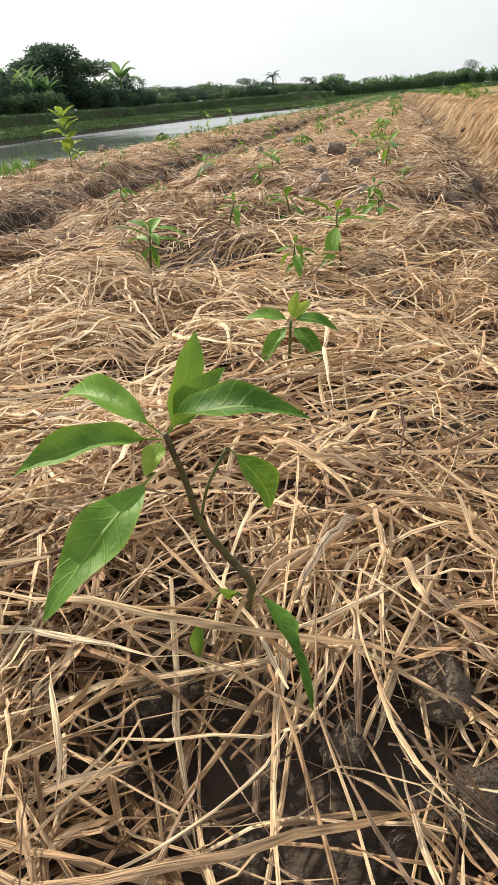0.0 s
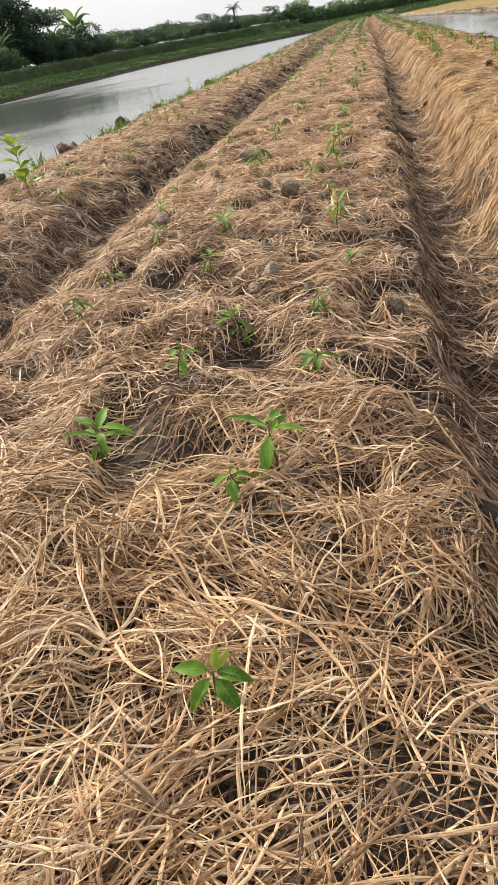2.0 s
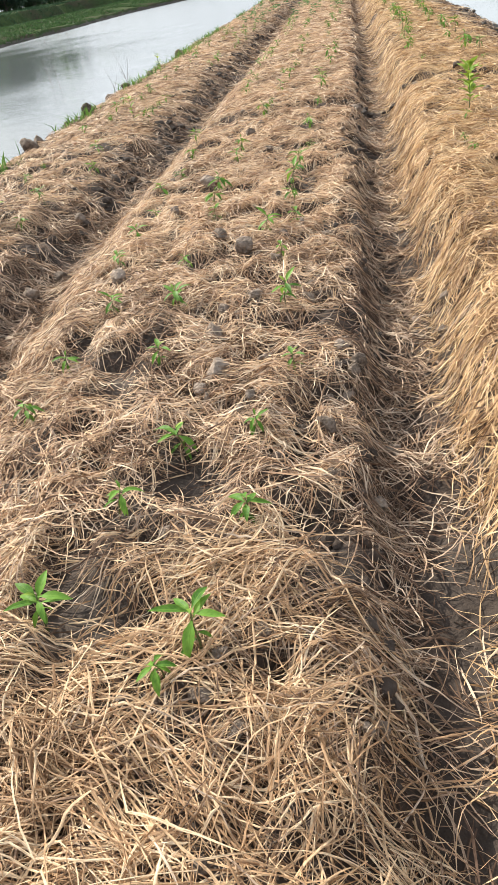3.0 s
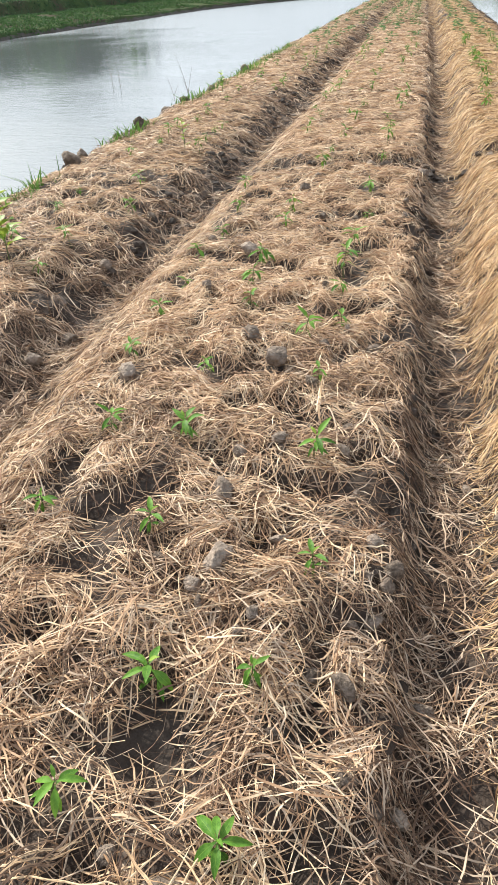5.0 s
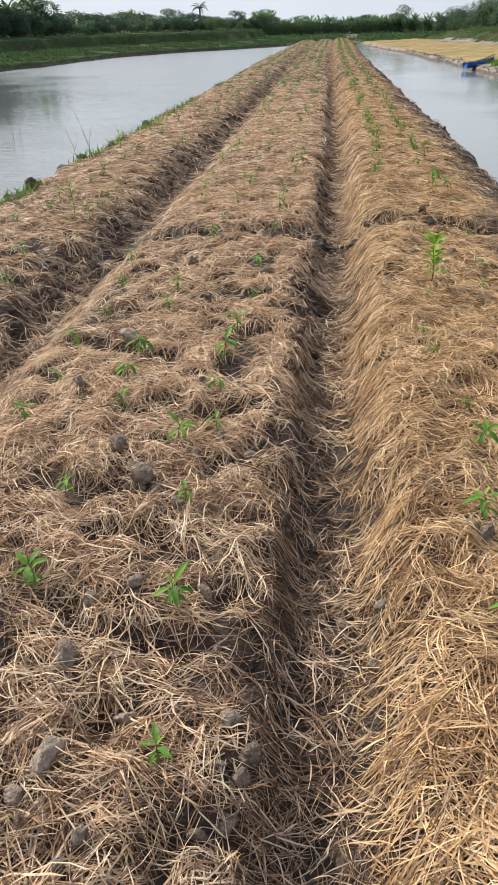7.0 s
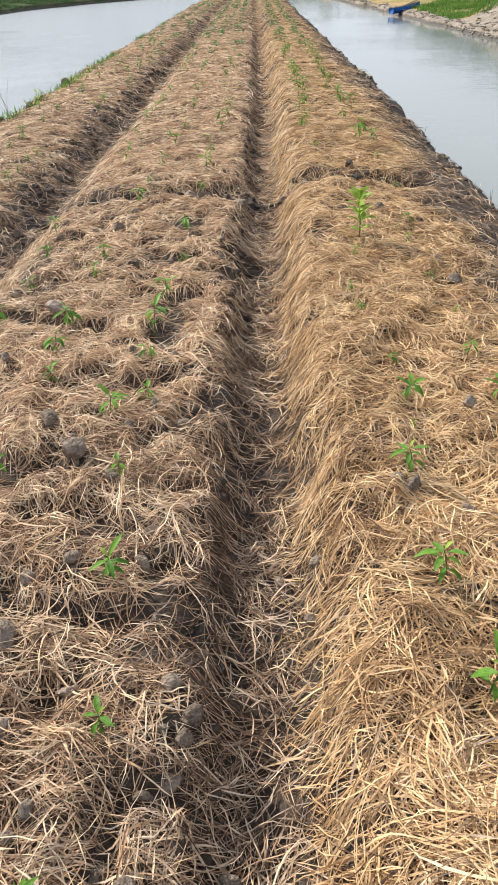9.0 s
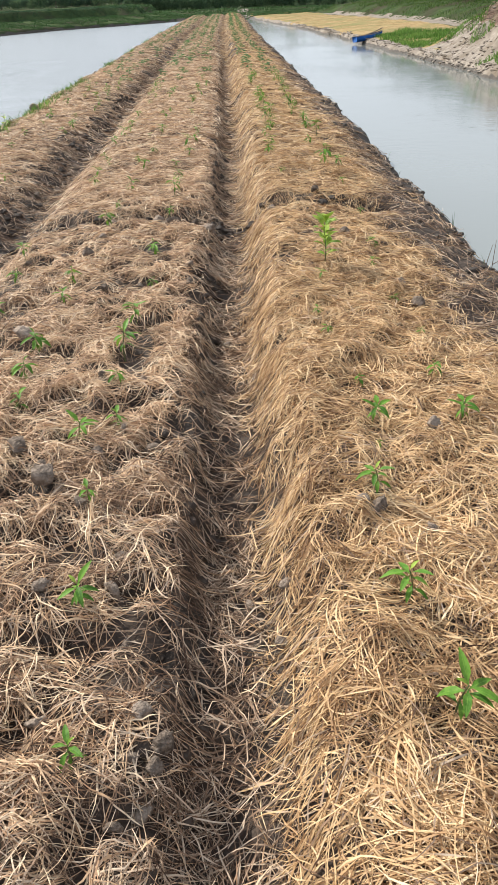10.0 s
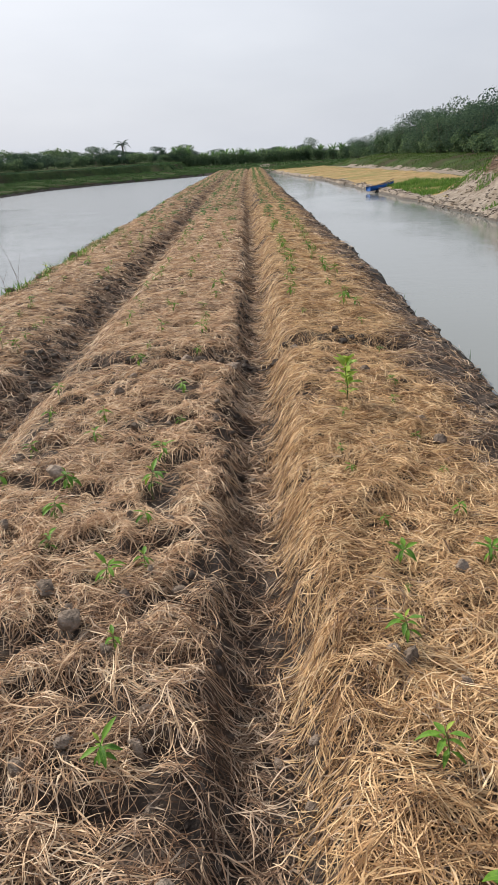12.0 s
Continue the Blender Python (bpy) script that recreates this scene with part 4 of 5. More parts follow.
# ---- seedlings ----


def tube(bm, points, radii, sides=7):
    """A tapered tube along points."""
    rings = []
    pts = [Vector(p) for p in points]
    for i, p in enumerate(pts):
        d = (pts[min(i + 1, len(pts) - 1)] - pts[max(i - 1, 0)]).normalized()
        a = d.orthogonal().normalized() if i == 0 else (rings_a - d * rings_a.dot(d)).normalized()
        rings_a = a
        b = d.cross(a)
        rings.append([bm.verts.new(p + (a * math.cos(t) + b * math.sin(t)) * radii[i]) for t in [2 * math.pi * j / sides for j in range(sides)]])
    for r, s in zip(rings, rings[1:]):
        for j in range(sides):
            bm.faces.new((r[j], r[(j + 1) % sides], s[(j + 1) % sides], s[j]))
    bm.faces.new(rings[-1])
    bm.faces.new(list(reversed(rings[0])))


def smooth_path(points, n):
    """n+1 points on a smooth curve through the points."""
    pts = [Vector(p) for p in points]
    out = []
    for i in range(n + 1):
        t = i / n * (len(pts) - 1)
        k = min(int(t), len(pts) - 2)
        f = t - k
        p0, p1, p2, p3 = pts[max(k - 1, 0)], pts[k], pts[k + 1], pts[min(k + 2, len(pts) - 1)]
        out.append(0.5 * ((2 * p1) + (p2 - p0) * f + (2 * p0 - 5 * p1 + 4 * p2 - p3) * f * f + (3 * p1 - p0 - 3 * p2 + p3) * f ** 3))
    return out


def leaf_mesh(length, width, droop=0.6, fold=0.35, wave=0.06, seed=0, segs=9, notch=False):
    """A pointed leaf along +x, face up +z, with a stalk, a folded midrib and a wavy edge."""
    r = random.Random(seed)
    bm = bmesh.new()
    lay = bm.loops.layers.uv.new("leaf")
    cross = (-1.0, -0.55, 0.0, 0.55, 1.0)
    rows, x, z = [], 0.0, 0.0
    ph, ph2 = r.uniform(0, 6), r.uniform(0, 6)
    for i in range(segs + 1):
        t = i / segs
        pitch = 0.22 - droop * t * 1.25
        if i:
            x += length / segs * math.cos(pitch)
            z += length / segs * math.sin(pitch)
        u = max(0.0, (t - 0.14) / 0.86)
        w = width * 0.5 * (0.045 if t < 0.14 else max(0.02, (math.sin(math.pi * u ** 0.72)) ** 0.85))
        row = []
        for c in cross:
            bite = 1.0
            if notch and c > 0.5 and 0.45 < t < 0.65:
                bite = 0.55
            yy = c * w * bite * math.cos(fold * 0.8)
            zz = abs(c) * w * math.sin(fold) + wave * w * math.sin(11 * t + (ph if c > 0 else ph2)) * abs(c)
            row.append((bm.verts.new((x, yy, z + zz)), (t, c)))
        rows.append(row)
    for a, b in zip(rows, rows[1:]):
        for j in range(4):
            vs = (a[j], b[j], b[j + 1], a[j + 1])
            f = bm.faces.new([v[0] for v in vs])
            f.smooth = True
            for loop, v in zip(f.loops, vs):
                loop[lay].uv = v[1]
    me = bpy.data.meshes.new("leaf")
    bm.to_mesh(me)
    bm.free()
    return me


def aim(base, tip, face=(0, 0, 1)):
    """A pose whose x runs from base to tip and whose z looks towards face."""
    x = (Vector(tip) - Vector(base)).normalized()
    z = Vector(face)
    z = (z - x * z.dot(x)).normalized()
    y = z.cross(x)
    m = Matrix((x, y, z)).transposed().to_4x4()
    m.translation = Vector(base)
    return m


def stem_part(parent, points, r0, r1, mat, n=14):
    path = smooth_path(points, n)
    bm = bmesh.new()
    tube(bm, path, [r0 + (r1 - r0) * i / n for i in range(n + 1)])
    return part("stem", bm, mat, parent)


def seat(x, y, sink=0.0):
    return float(ground_z(x, y)) - sink


def leafed(root, stem, blades, seed):
    """A seedling from its stem's line and its leaves: base, tip, width, facing, droop, fold, young."""
    root = Vector(root)
    e = new("chilli_seedling")
    e.location = root
    stem_part(e, [Vector(p) - root for p in stem], 0.0024, 0.0014, M_STEM, 14)
    for k, (b, t, w, f, d, fo, young) in enumerate(blades):
        b, t = Vector(b), Vector(t)
        me = leaf_mesh((t - b).length * (1 + 0.05 * d), w, d, fo, 0.10, seed=seed + k, segs=10)
        part("leaf", me, M_LEAF_YOUNG if young else M_LEAF, e, m=aim(b - root, t - root, f) @ Matrix.Rotation(-0.3 * d, 4, "Y"))
    return tagged(e, "small chilli seedling with splayed leaves on a thin stem", "seedling", group="chilli seedlings")


def first_seedling():
    root = Vector((-0.030, 0.280, -0.045))
    e = new("chilli_seedling")
    e.location = root
    stem_part(e, [Vector(p) - root for p in ((-0.030, 0.284, -0.06), (-0.030, 0.280, -0.005), (-0.024, 0.275, 0.034), (-0.021, 0.272, 0.047), (-0.032, 0.268, 0.068), (-0.041, 0.263, 0.090), (-0.044, 0.259, 0.115), (-0.049, 0.255, 0.141))],
              0.0026, 0.0015, M_STEM_BROWN, 22)
    for line in (((-0.041, 0.263, 0.088), (-0.036, 0.266, 0.108), (-0.026, 0.272, 0.126)), ((-0.024, 0.275, 0.034), (-0.036, 0.271, 0.042), (-0.046, 0.268, 0.030))):
        bm = bmesh.new()
        tube(bm, smooth_path([Vector(p) - root for p in line], 8), [0.0008] * 9, 6)
        part("leaf_stalk", bm, M_STEM, e)
    # base, tip, width, facing, droop, fold, young
    blades = (
        ((-0.048, 0.256, 0.140), (-0.044, 0.290, 0.175), 0.017, (0.75, -0.55, 0.45), 0.25, 0.45, 0),
        ((-0.050, 0.256, 0.139), (-0.124, 0.297, 0.147), 0.020, (0.25, -0.45, 0.85), 0.95, 0.70, 0),
        ((-0.050, 0.253, 0.139), (-0.115, 0.232, 0.132), 0.021, (0.0, -0.45, 0.9), 0.75, 0.65, 0),
        ((-0.048, 0.254, 0.141), (0.017, 0.233, 0.166), 0.023, (0.0, -0.35, 0.95), 0.95, 0.70, 0),
        ((-0.047, 0.257, 0.141), (-0.022, 0.270, 0.166), 0.016, (0.3, -0.5, 0.8), 0.5, 0.45, 0),
        ((-0.049, 0.252, 0.140), (-0.054, 0.238, 0.128), 0.010, (0.1, -0.6, 0.8), 0.4, 0.3, 1),
        ((-0.049, 0.238, 0.131), (-0.074, 0.174, 0.099), 0.023, (-0.15, -0.85, 0.45), 0.35, 0.25, 0),
        ((-0.026, 0.272, 0.126), (-0.006, 0.286, 0.082), 0.018, (0.75, -0.6, 0.3), 1.0, 0.6, 0),
        ((-0.020, 0.270, 0.048), (0.013, 0.224, 0.012), 0.014, (0.85, -0.4, 0.35), 0.5, 0.60, 0),
        ((-0.046, 0.268, 0.030), (-0.052, 0.262, -0.008), 0.009, (-0.4, -0.8, 0.4), 0.9, 0.5, 0),
        ((-0.029, 0.273, 0.038), (-0.038, 0.268, 0.046), 0.006, (-0.2, -0.8, 0.4), 0.5, 0.5, 1),
    )
    for k, (b, t, w, f, d, fo, young) in enumerate(blades):
        b, t = Vector(b), Vector(t)
        me = leaf_mesh((t - b).length * (1 + 0.05 * d), w, d, fo, 0.24, seed=k + 40, segs=18, notch=(k == 8))
        part("leaf", me, M_LEAF_YOUNG if young else M_LEAF, e, m=aim(b - root, t - root, f) @ Matrix.Rotation(-0.3 * d, 4, "Y"))
    return tagged(e, "young chilli seedling with a crooked stem and broad glossy leaves", "seedling", group="chilli seedlings")


def seedling(seed, height, leaves, size, lean=0.15):
    """A chilli seedling standing at the origin."""
    r = random.Random(seed)
    e = new("chilli_seedling")
    lx, ly = r.uniform(-lean, lean) * height, r.uniform(-lean, lean) * height
    pts = [(0, 0, -0.05), (lx * 0.2 + r.uniform(-0.006, 0.006), ly * 0.2, height * 0.35), (lx * 0.7, ly * 0.7 + r.uniform(-0.006, 0.006), height * 0.7), (lx, ly, height)]
    path = smooth_path(pts, 10)
    stem_part(e, pts, 0.0026, 0.0013, M_STEM, 8)
    yaw = r.uniform(0, 6.28)
    for k in range(leaves):
        top = k < leaves - 3
        yaw += 2.4 + r.uniform(-0.4, 0.4)
        at = Vector(path[-1]) if top else Vector(path[int(10 * r.uniform(0.3, 0.75))])
        if top:
            at.z -= 0.004 * k
        rise = 0.95 if k == 0 else r.uniform(-0.45, 0.6) if top else r.uniform(-0.9, -0.1)
        d = Vector((math.cos(yaw) * math.cos(rise), math.sin(yaw) * math.cos(rise), math.sin(rise)))
        ln = size * (0.48 if k == 0 else r.uniform(0.8, 1.15))
        if not top:
            ln *= 0.7
        me = leaf_mesh(ln, ln * r.uniform(0.26, 0.34), r.uniform(0.4, 0.9), r.uniform(0.2, 0.5), 0.08, seed=seed * 31 + k, segs=6)
        up = Vector((0, 0, 1)) if abs(d.z) < 0.9 else Vector((-math.cos(yaw), -math.sin(yaw), 0.2))
        part("leaf", me, M_LEAF_YOUNG if k == 0 and r.random() < 0.6 else M_LEAF, e, m=aim(at, at + d, up))
    return tagged(e, "small green chilli seedling growing up through the straw mulch", "seedling", group="chilli seedlings")


first_seedling()
leafed((-0.063, 0.675, -0.03), ((-0.063, 0.675, -0.05), (-0.064, 0.677, 0.0), (-0.061, 0.674, 0.035), (-0.058, 0.672, 0.066)), (
    ((-0.058, 0.672, 0.066), (-0.106, 0.670, 0.072), 0.020, (0.0, -0.35, 0.95), 0.7, 0.35, 0),
    ((-0.058, 0.672, 0.066), (-0.008, 0.665, 0.062), 0.019, (0.1, -0.35, 0.95), 0.9, 0.40, 0),
    ((-0.059, 0.671, 0.062), (-0.086, 0.645, 0.028), 0.020, (-0.3, -0.7, 0.6), 0.6, 0.35, 0),
    ((-0.058, 0.671, 0.060), (-0.022, 0.640, 0.034), 0.022, (0.35, -0.6, 0.7), 0.7, 0.35, 0),
    ((-0.058, 0.673, 0.066), (-0.052, 0.690, 0.092), 0.012, (0.1, -0.8, 0.5), 0.3, 0.5, 1),
    ((-0.058, 0.673, 0.066), (-0.040, 0.694, 0.080), 0.013, (0.3, -0.6, 0.7), 0.5, 0.5, 1)), 90)
KINDS = [seedling(s, h, n, sz) for s, h, n, sz in ((1, 0.105, 10, 0.070), (2, 0.085, 9, 0.066), (3, 0.118, 11, 0.068), (4, 0.075, 8, 0.066), (5, 0.098, 10, 0.068), (6, 0.08, 9, 0.064))]
FRESH = list(KINDS)
pr = random.Random(11)


def plant(x, y, size):
    m = Matrix.LocRotScale((x, y, seat(x, y, -0.012)), Euler((pr.uniform(-0.12, 0.12), pr.uniform(-0.12, 0.12), pr.uniform(0, 6.28))), (size,) * 3)
    if FRESH:
        ob = FRESH.pop(0)
        ob.matrix_basis = m
        return ob
    return copy_thing(pr.choice(KINDS), m)


for row in (MID_NEAR, MID_FAR, RIGHT_NEAR, LEFT_NEAR):
    for x, y, size in row:
        plant(x, y, size * (0.88 if row is RIGHT_NEAR else 0.95 if row is MID_NEAR else 1.2))
# the rows run on down the beds at an even spacing
for x, y0 in ((-0.06, 7.6), (-0.5, 7.4), (-0.95, 7.3), (0.93, 8.6), (1.42, 8.1), (-1.85, 7.0), (-2.3, 6.8)):
    y = y0
    while y < 18:
        if pr.random() < (0.85 if x > 0 else 0.72):
            plant(x + float(drift(y)) + pr.uniform(-0.1, 0.1), y + pr.uniform(-0.12, 0.12), pr.uniform(0.8, 1.3) * (1.35 if x > 0 else 1.0))
        y += 0.36 if x > 0 else 0.46


for x in (-0.06, -0.5, -0.92, 0.93, 1.42, -1.85, -2.3):
    y = -0.6 if x > -1.2 else 2.0
    while y > -2.2:
        plant(x + pr.uniform(-0.07, 0.07), y + pr.uniform(-0.08, 0.08), pr.uniform(0.8, 1.1))
        y -= 0.48


def tall_plant(seed, height, leaves, size, x, y, young, label):
    r = random.Random(seed)
    e = new("leafy_plant")
    e.location = (x, y, seat(x, y))
    pts = [(0, 0, -0.05), (0.008, 0, height * 0.4), (-0.004, 0.008, height * 0.75), (0, 0, height)]
    path = smooth_path(pts, 20)
    stem_part(e, pts, 0.004, 0.0016, M_STEM, 14)
    for k in range(leaves):
        f = 0.25 + 0.75 * k / (leaves - 1)
        yaw = 2.4 * k + r.uniform(-0.4, 0.4)
        rise = r.uniform(0.3, 0.75) + max(0, f - 0.75)
        d = Vector((math.cos(yaw) * math.cos(rise), math.sin(yaw) * math.cos(rise), math.sin(rise)))
        at = Vector(path[int(20 * f)])
        ln = size * r.uniform(0.75, 1.15) * (0.7 if f > 0.9 else 1)
        me = leaf_mesh(ln, ln * 0.55, r.uniform(0.2, 0.7), 0.3, 0.15, seed=seed * 17 + k, segs=6)
        part("leaf", me, M_LEAF_YOUNG if young else M_LEAF, e, m=aim(at, at + d, (0, 0, 1)))
    return tagged(e, label, "plant")


tall_plant(3, 0.30, 22, 0.10, 1.02, 5.47, True, "upright bright green leafy plant standing taller than the seedlings")
tall_plant(5, 0.40, 16, 0.14, -2.15, 4.62, True, "tall yellow-green leafy plant beside the pond edge")
tall_plant(7, 0.27, 8, 0.08, -1.95, 7.6, True, "yellowish young plant on the bed beside the pond")
tall_plant(8, 0.30, 10, 0.08, -2.6, 11.5, True, "yellowish young plant on the bed beside the pond")


def far_seedlings():
    """Seedlings too far down the beds to be told apart."""
    r = np.random.default_rng(5)
    verts, tris = [], []
    for x in (-0.06, -0.5, -0.95, 0.93, 1.42, -1.85, -2.3):
        y = 18.0
        while y < 84:
            if r.uniform() < (0.8 if x > 0 else 0.55):
                px, py = x + float(drift(y)) + r.uniform(-0.12, 0.12), y + r.uniform(-0.1, 0.1)
                z = seat(px, py) + 0.03
                for k in range(7):
                    a = r.uniform(0, 6.28)
                    ln, h = r.uniform(0.08, 0.14), r.uniform(0.03, 0.13)
                    d, s = np.array((np.cos(a), np.sin(a), 0)), np.array((-np.sin(a), np.cos(a), 0)) * ln * 0.25
                    c = np.array((px, py, z + h))
                    i = len(verts)
                    verts += [c, c + d * ln * 0.5 + s + (0, 0, 0.01), c + d * ln - (0, 0, 0.01), c + d * ln * 0.5 - s + (0, 0, 0.01)]
                    tris += [(i, i + 1, i + 2), (i, i + 2, i + 3)]
            y += 0.47
    me = mesh_np("far_seedlings", verts, np.zeros((0, 4)), [M_BANANA], tris=tris, smooth=False)
    tagged(new("far_seedlings", me), "rows of small green seedlings far down the beds", "seedling", kind="stuff")


far_seedlings()

# ---- clods of soil ----


def clod_mesh(seed):
    r = random.Random(seed)
    bm = bmesh.new()
    bmesh.ops.create_icosphere(bm, subdivisions=3, radius=0.5)
    off = Vector((r.uniform(0, 50), r.uniform(0, 50), r.uniform(0, 50)))
    sx, sy, sz = r.uniform(0.9, 1.2), r.uniform(0.7, 1.0), r.uniform(0.6, 0.85)
    planes = [Vector((r.uniform(-1, 1), r.uniform(-1, 1), r.uniform(-0.3, 1))).normalized() for _ in range(13)]
    cuts = [r.uniform(0.22, 0.36) for _ in planes]
    for v in bm.verts:
        d = v.co.normalized()
        v.co += d * 0.12 * noise.noise(d * 1.3 + off)
        for q, c in zip(planes, cuts):
            over = v.co.dot(q) - c
            if over > 0:
                v.co -= q * over * 0.8
        v.co += d * (0.07 * noise.noise(d * 3.5 + off) + 0.06 * noise.noise(d * 7 + off) + 0.03 * noise.noise(d * 15 + off))
        v.co = Vector((v.co.x * sx, v.co.y * sy, v.co.z * sz))
    me = bpy.data.meshes.new("soil_clod")
    for f in bm.faces:
        f.smooth = True
    bm.to_mesh(me)
    bm.free()
    me.materials.append(M_CLOD)
    return me


def lump_field(name, label, places, mat, flat=0.65):
    """Lumps that nobody could count, as one mesh: places of (x, y, size)."""
    r = np.random.default_rng(len(places))
    bm = bmesh.new()
    bmesh.ops.create_icosphere(bm, subdivisions=2, radius=0.5)
    v0 = np.array([v.co[:] for v in bm.verts])
    f0 = np.array([[v.index for v in f.verts] for f in bm.faces])
    bm.free()
    verts, tris = [], []
    for k, (x, y, size) in enumerate(places):
        jag = 1 + r.uniform(-0.22, 0.22, (len(v0), 1))
        a = r.uniform(0, 6.28)
        v = v0 * jag * np.array((1.1, 0.9, flat)) * size
        v = np.stack([v[:, 0] * np.cos(a) - v[:, 1] * np.sin(a), v[:, 0] * np.sin(a) + v[:, 1] * np.cos(a), v[:, 2]], -1)
        verts.append(v + (x, y, seat(x, y) + size * 0.12))
        tris.append(f0 + k * len(v0))
    me = mesh_np(name, np.concatenate(verts), np.zeros((0, 4)), [mat], tris=np.concatenate(tris), smooth=False)
    return tagged(new(name, me), label, "soil", kind="stuff")


CLODS = [clod_mesh(s) for s in range(8)]
cr = random.Random(4)


def clod(x, y, size, sink=0.08):
    ob = new("soil_clod", cr.choice(CLODS))
    ob.matrix_basis = Matrix.LocRotScale((x, y, seat(x, y) + size * (0.30 - sink) + 0.016), Euler((cr.uniform(-0.3, 0.3), cr.uniform(-0.3, 0.3), cr.uniform(0, 6.28))), (size,) * 3)
    return tagged(ob, "grey-brown clod of cracked soil lying in the straw", "soil clod", group="soil clods on the beds")


for group in (CLODS_HERO, CLODS_A, CLODS_B, CLODS_C):
    for x, y, size in group:
        near = group in (CLODS_HERO, CLODS_A)
        ob = clod(x, y, size * (1.0 if near else 1.15), (0.2 if group is CLODS_HERO else 0.28) if near else 0.0)
        if group is CLODS_HERO:
            ob.material_slots[0].link = "OBJECT"
            ob.material_slots[0].material = M_CLOD_DAMP
# smaller lumps among the straw of the middle bed
for k in range(46):
    clod(cr.uniform(-1.0, 0.32), 1.3 + 6.0 * cr.random(), cr.uniform(0.03, 0.075), 0.05)
for k in range(26):
    x = -1.05 + k * 0.1 + cr.uniform(-0.09, 0.09)
    if not 0.16 < x < 0.72:
        ob = clod(x, 7.04 + cr.gauss(0, 0.11), cr.choice((0.05, 0.06, 0.08, 0.1, 0.14)) * (1 if x < 0.5 else 0.7), 0.16)
        ob.material_slots[0].link = "OBJECT"
        ob.material_slots[0].material = M_CLOD_DAMP
# lumps along the water's edge and in the furrow beside the pond
for k in range(26):
    y = 6 + k * 0.75 + cr.uniform(-0.3, 0.3)
    clod(-3.16 + cr.uniform(-0.08, 0.08), y, cr.uniform(0.08, 0.2), 0.25)
EDGE = ((7.34, 0.26), (7.62, 0.17), (9.11, 0.21), (9.28, 0.13), (11.1, 0.15), (12.4, 0.15), (14.5, 0.2), (5.62, 0.26), (5.8, 0.17))
for y, size in EDGE:
    ob = clod(-2.99 + cr.uniform(-0.05, 0.05), y, size * 1.1, 0.06)
    ob.material_slots[0].link = "OBJECT"
    ob.material_slots[0].material = M_CLOD_DAMP
lump_field("mud_lumps", "dark crumbled mud along the channel edge", [(2.17 + cr.gauss(0, 0.11), 4.5 + 0.022 * k + 0.00007 * k * k + cr.uniform(-0.1, 0.1), 0.015 + 0.07 * cr.random() ** 2) for k in range(700)], M_SHORE)
lump_field("mud_lumps", "dark crumbled soil on the flank of the bed beside the pond", [(-1.6 + cr.gauss(0, 0.12), 4.5 + 0.03 * k + cr.uniform(-0.1, 0.1), cr.uniform(0.02, 0.09)) for k in range(420)], M_SOIL)
lump_field("mud_lumps", "dark crumbled soil on the furrow flank of the middle bed", [(0.28 + cr.gauss(0, 0.06), 1.0 + 0.02 * k + cr.uniform(-0.1, 0.1), cr.uniform(0.015, 0.06)) for k in range(420)], M_SOIL)
lump_field("mud_lumps", "dark crumbled soil in the furrow cut across the beds", [(cr.uniform(-1.15, 1.5), 7.05 + cr.gauss(0, 0.08), cr.uniform(0.02, 0.09)) for k in range(160)], M_SOIL)
for k in range(22):
    clod(-1.55 + cr.uniform(-0.16, 0.12), 2.2 + k * 0.42 + cr.uniform(-0.2, 0.2), cr.uniform(0.05, 0.14), 0.25)

# ---- grass, reeds and brush ----


def blades(name, label, mat, centres, heights, width, lean=0.4, seed=1):
    """Upright grass blades at the given places, one mesh."""
    r = np.random.default_rng(seed)
    c = np.asarray(centres, dtype=float)
    n = len(c)
    h = np.asarray(heights)
    a = r.uniform(0, 2 * np.pi, n)
    w = width * r.uniform(0.6, 1.4, n)
    z = ground_z(c[:, 0], c[:, 1]) - 0.02
    b = a + r.normal(0, 1.0, n)
    l1 = r.uniform(0, lean, n) * h
    side = np.stack([-np.sin(a), np.cos(a), 0 * a], -1) * w[:, None] * 0.5
    p0 = np.stack([c[:, 0], c[:, 1], z], -1)
    p1 = p0 + np.stack([np.cos(b) * l1 * 0.3, np.sin(b) * l1 * 0.3, h * 0.55], -1)
    p2 = p0 + np.stack([np.cos(b) * l1, np.sin(b) * l1, h * r.uniform(0.8, 1.0, n)], -1)
    v = np.stack([p0 - side, p0 + side, p1 - side * 0.7, p1 + side * 0.7, p2], 1).reshape(-1, 3)
    i = np.arange(n) * 5
    q = np.stack([i, i + 1, i + 3, i + 2], -1)
    t = np.stack([i + 2, i + 3, i + 4], -1)
    return tagged(new(name, mesh_np(name, v, q, [mat], tris=t)), label, "grass", kind="stuff")


gr = np.random.default_rng(21)


def scatter(n, x0, x1, y0, y1):
    return np.stack([gr.uniform(x0, x1, n), gr.uniform(y0, y1, n)], -1)


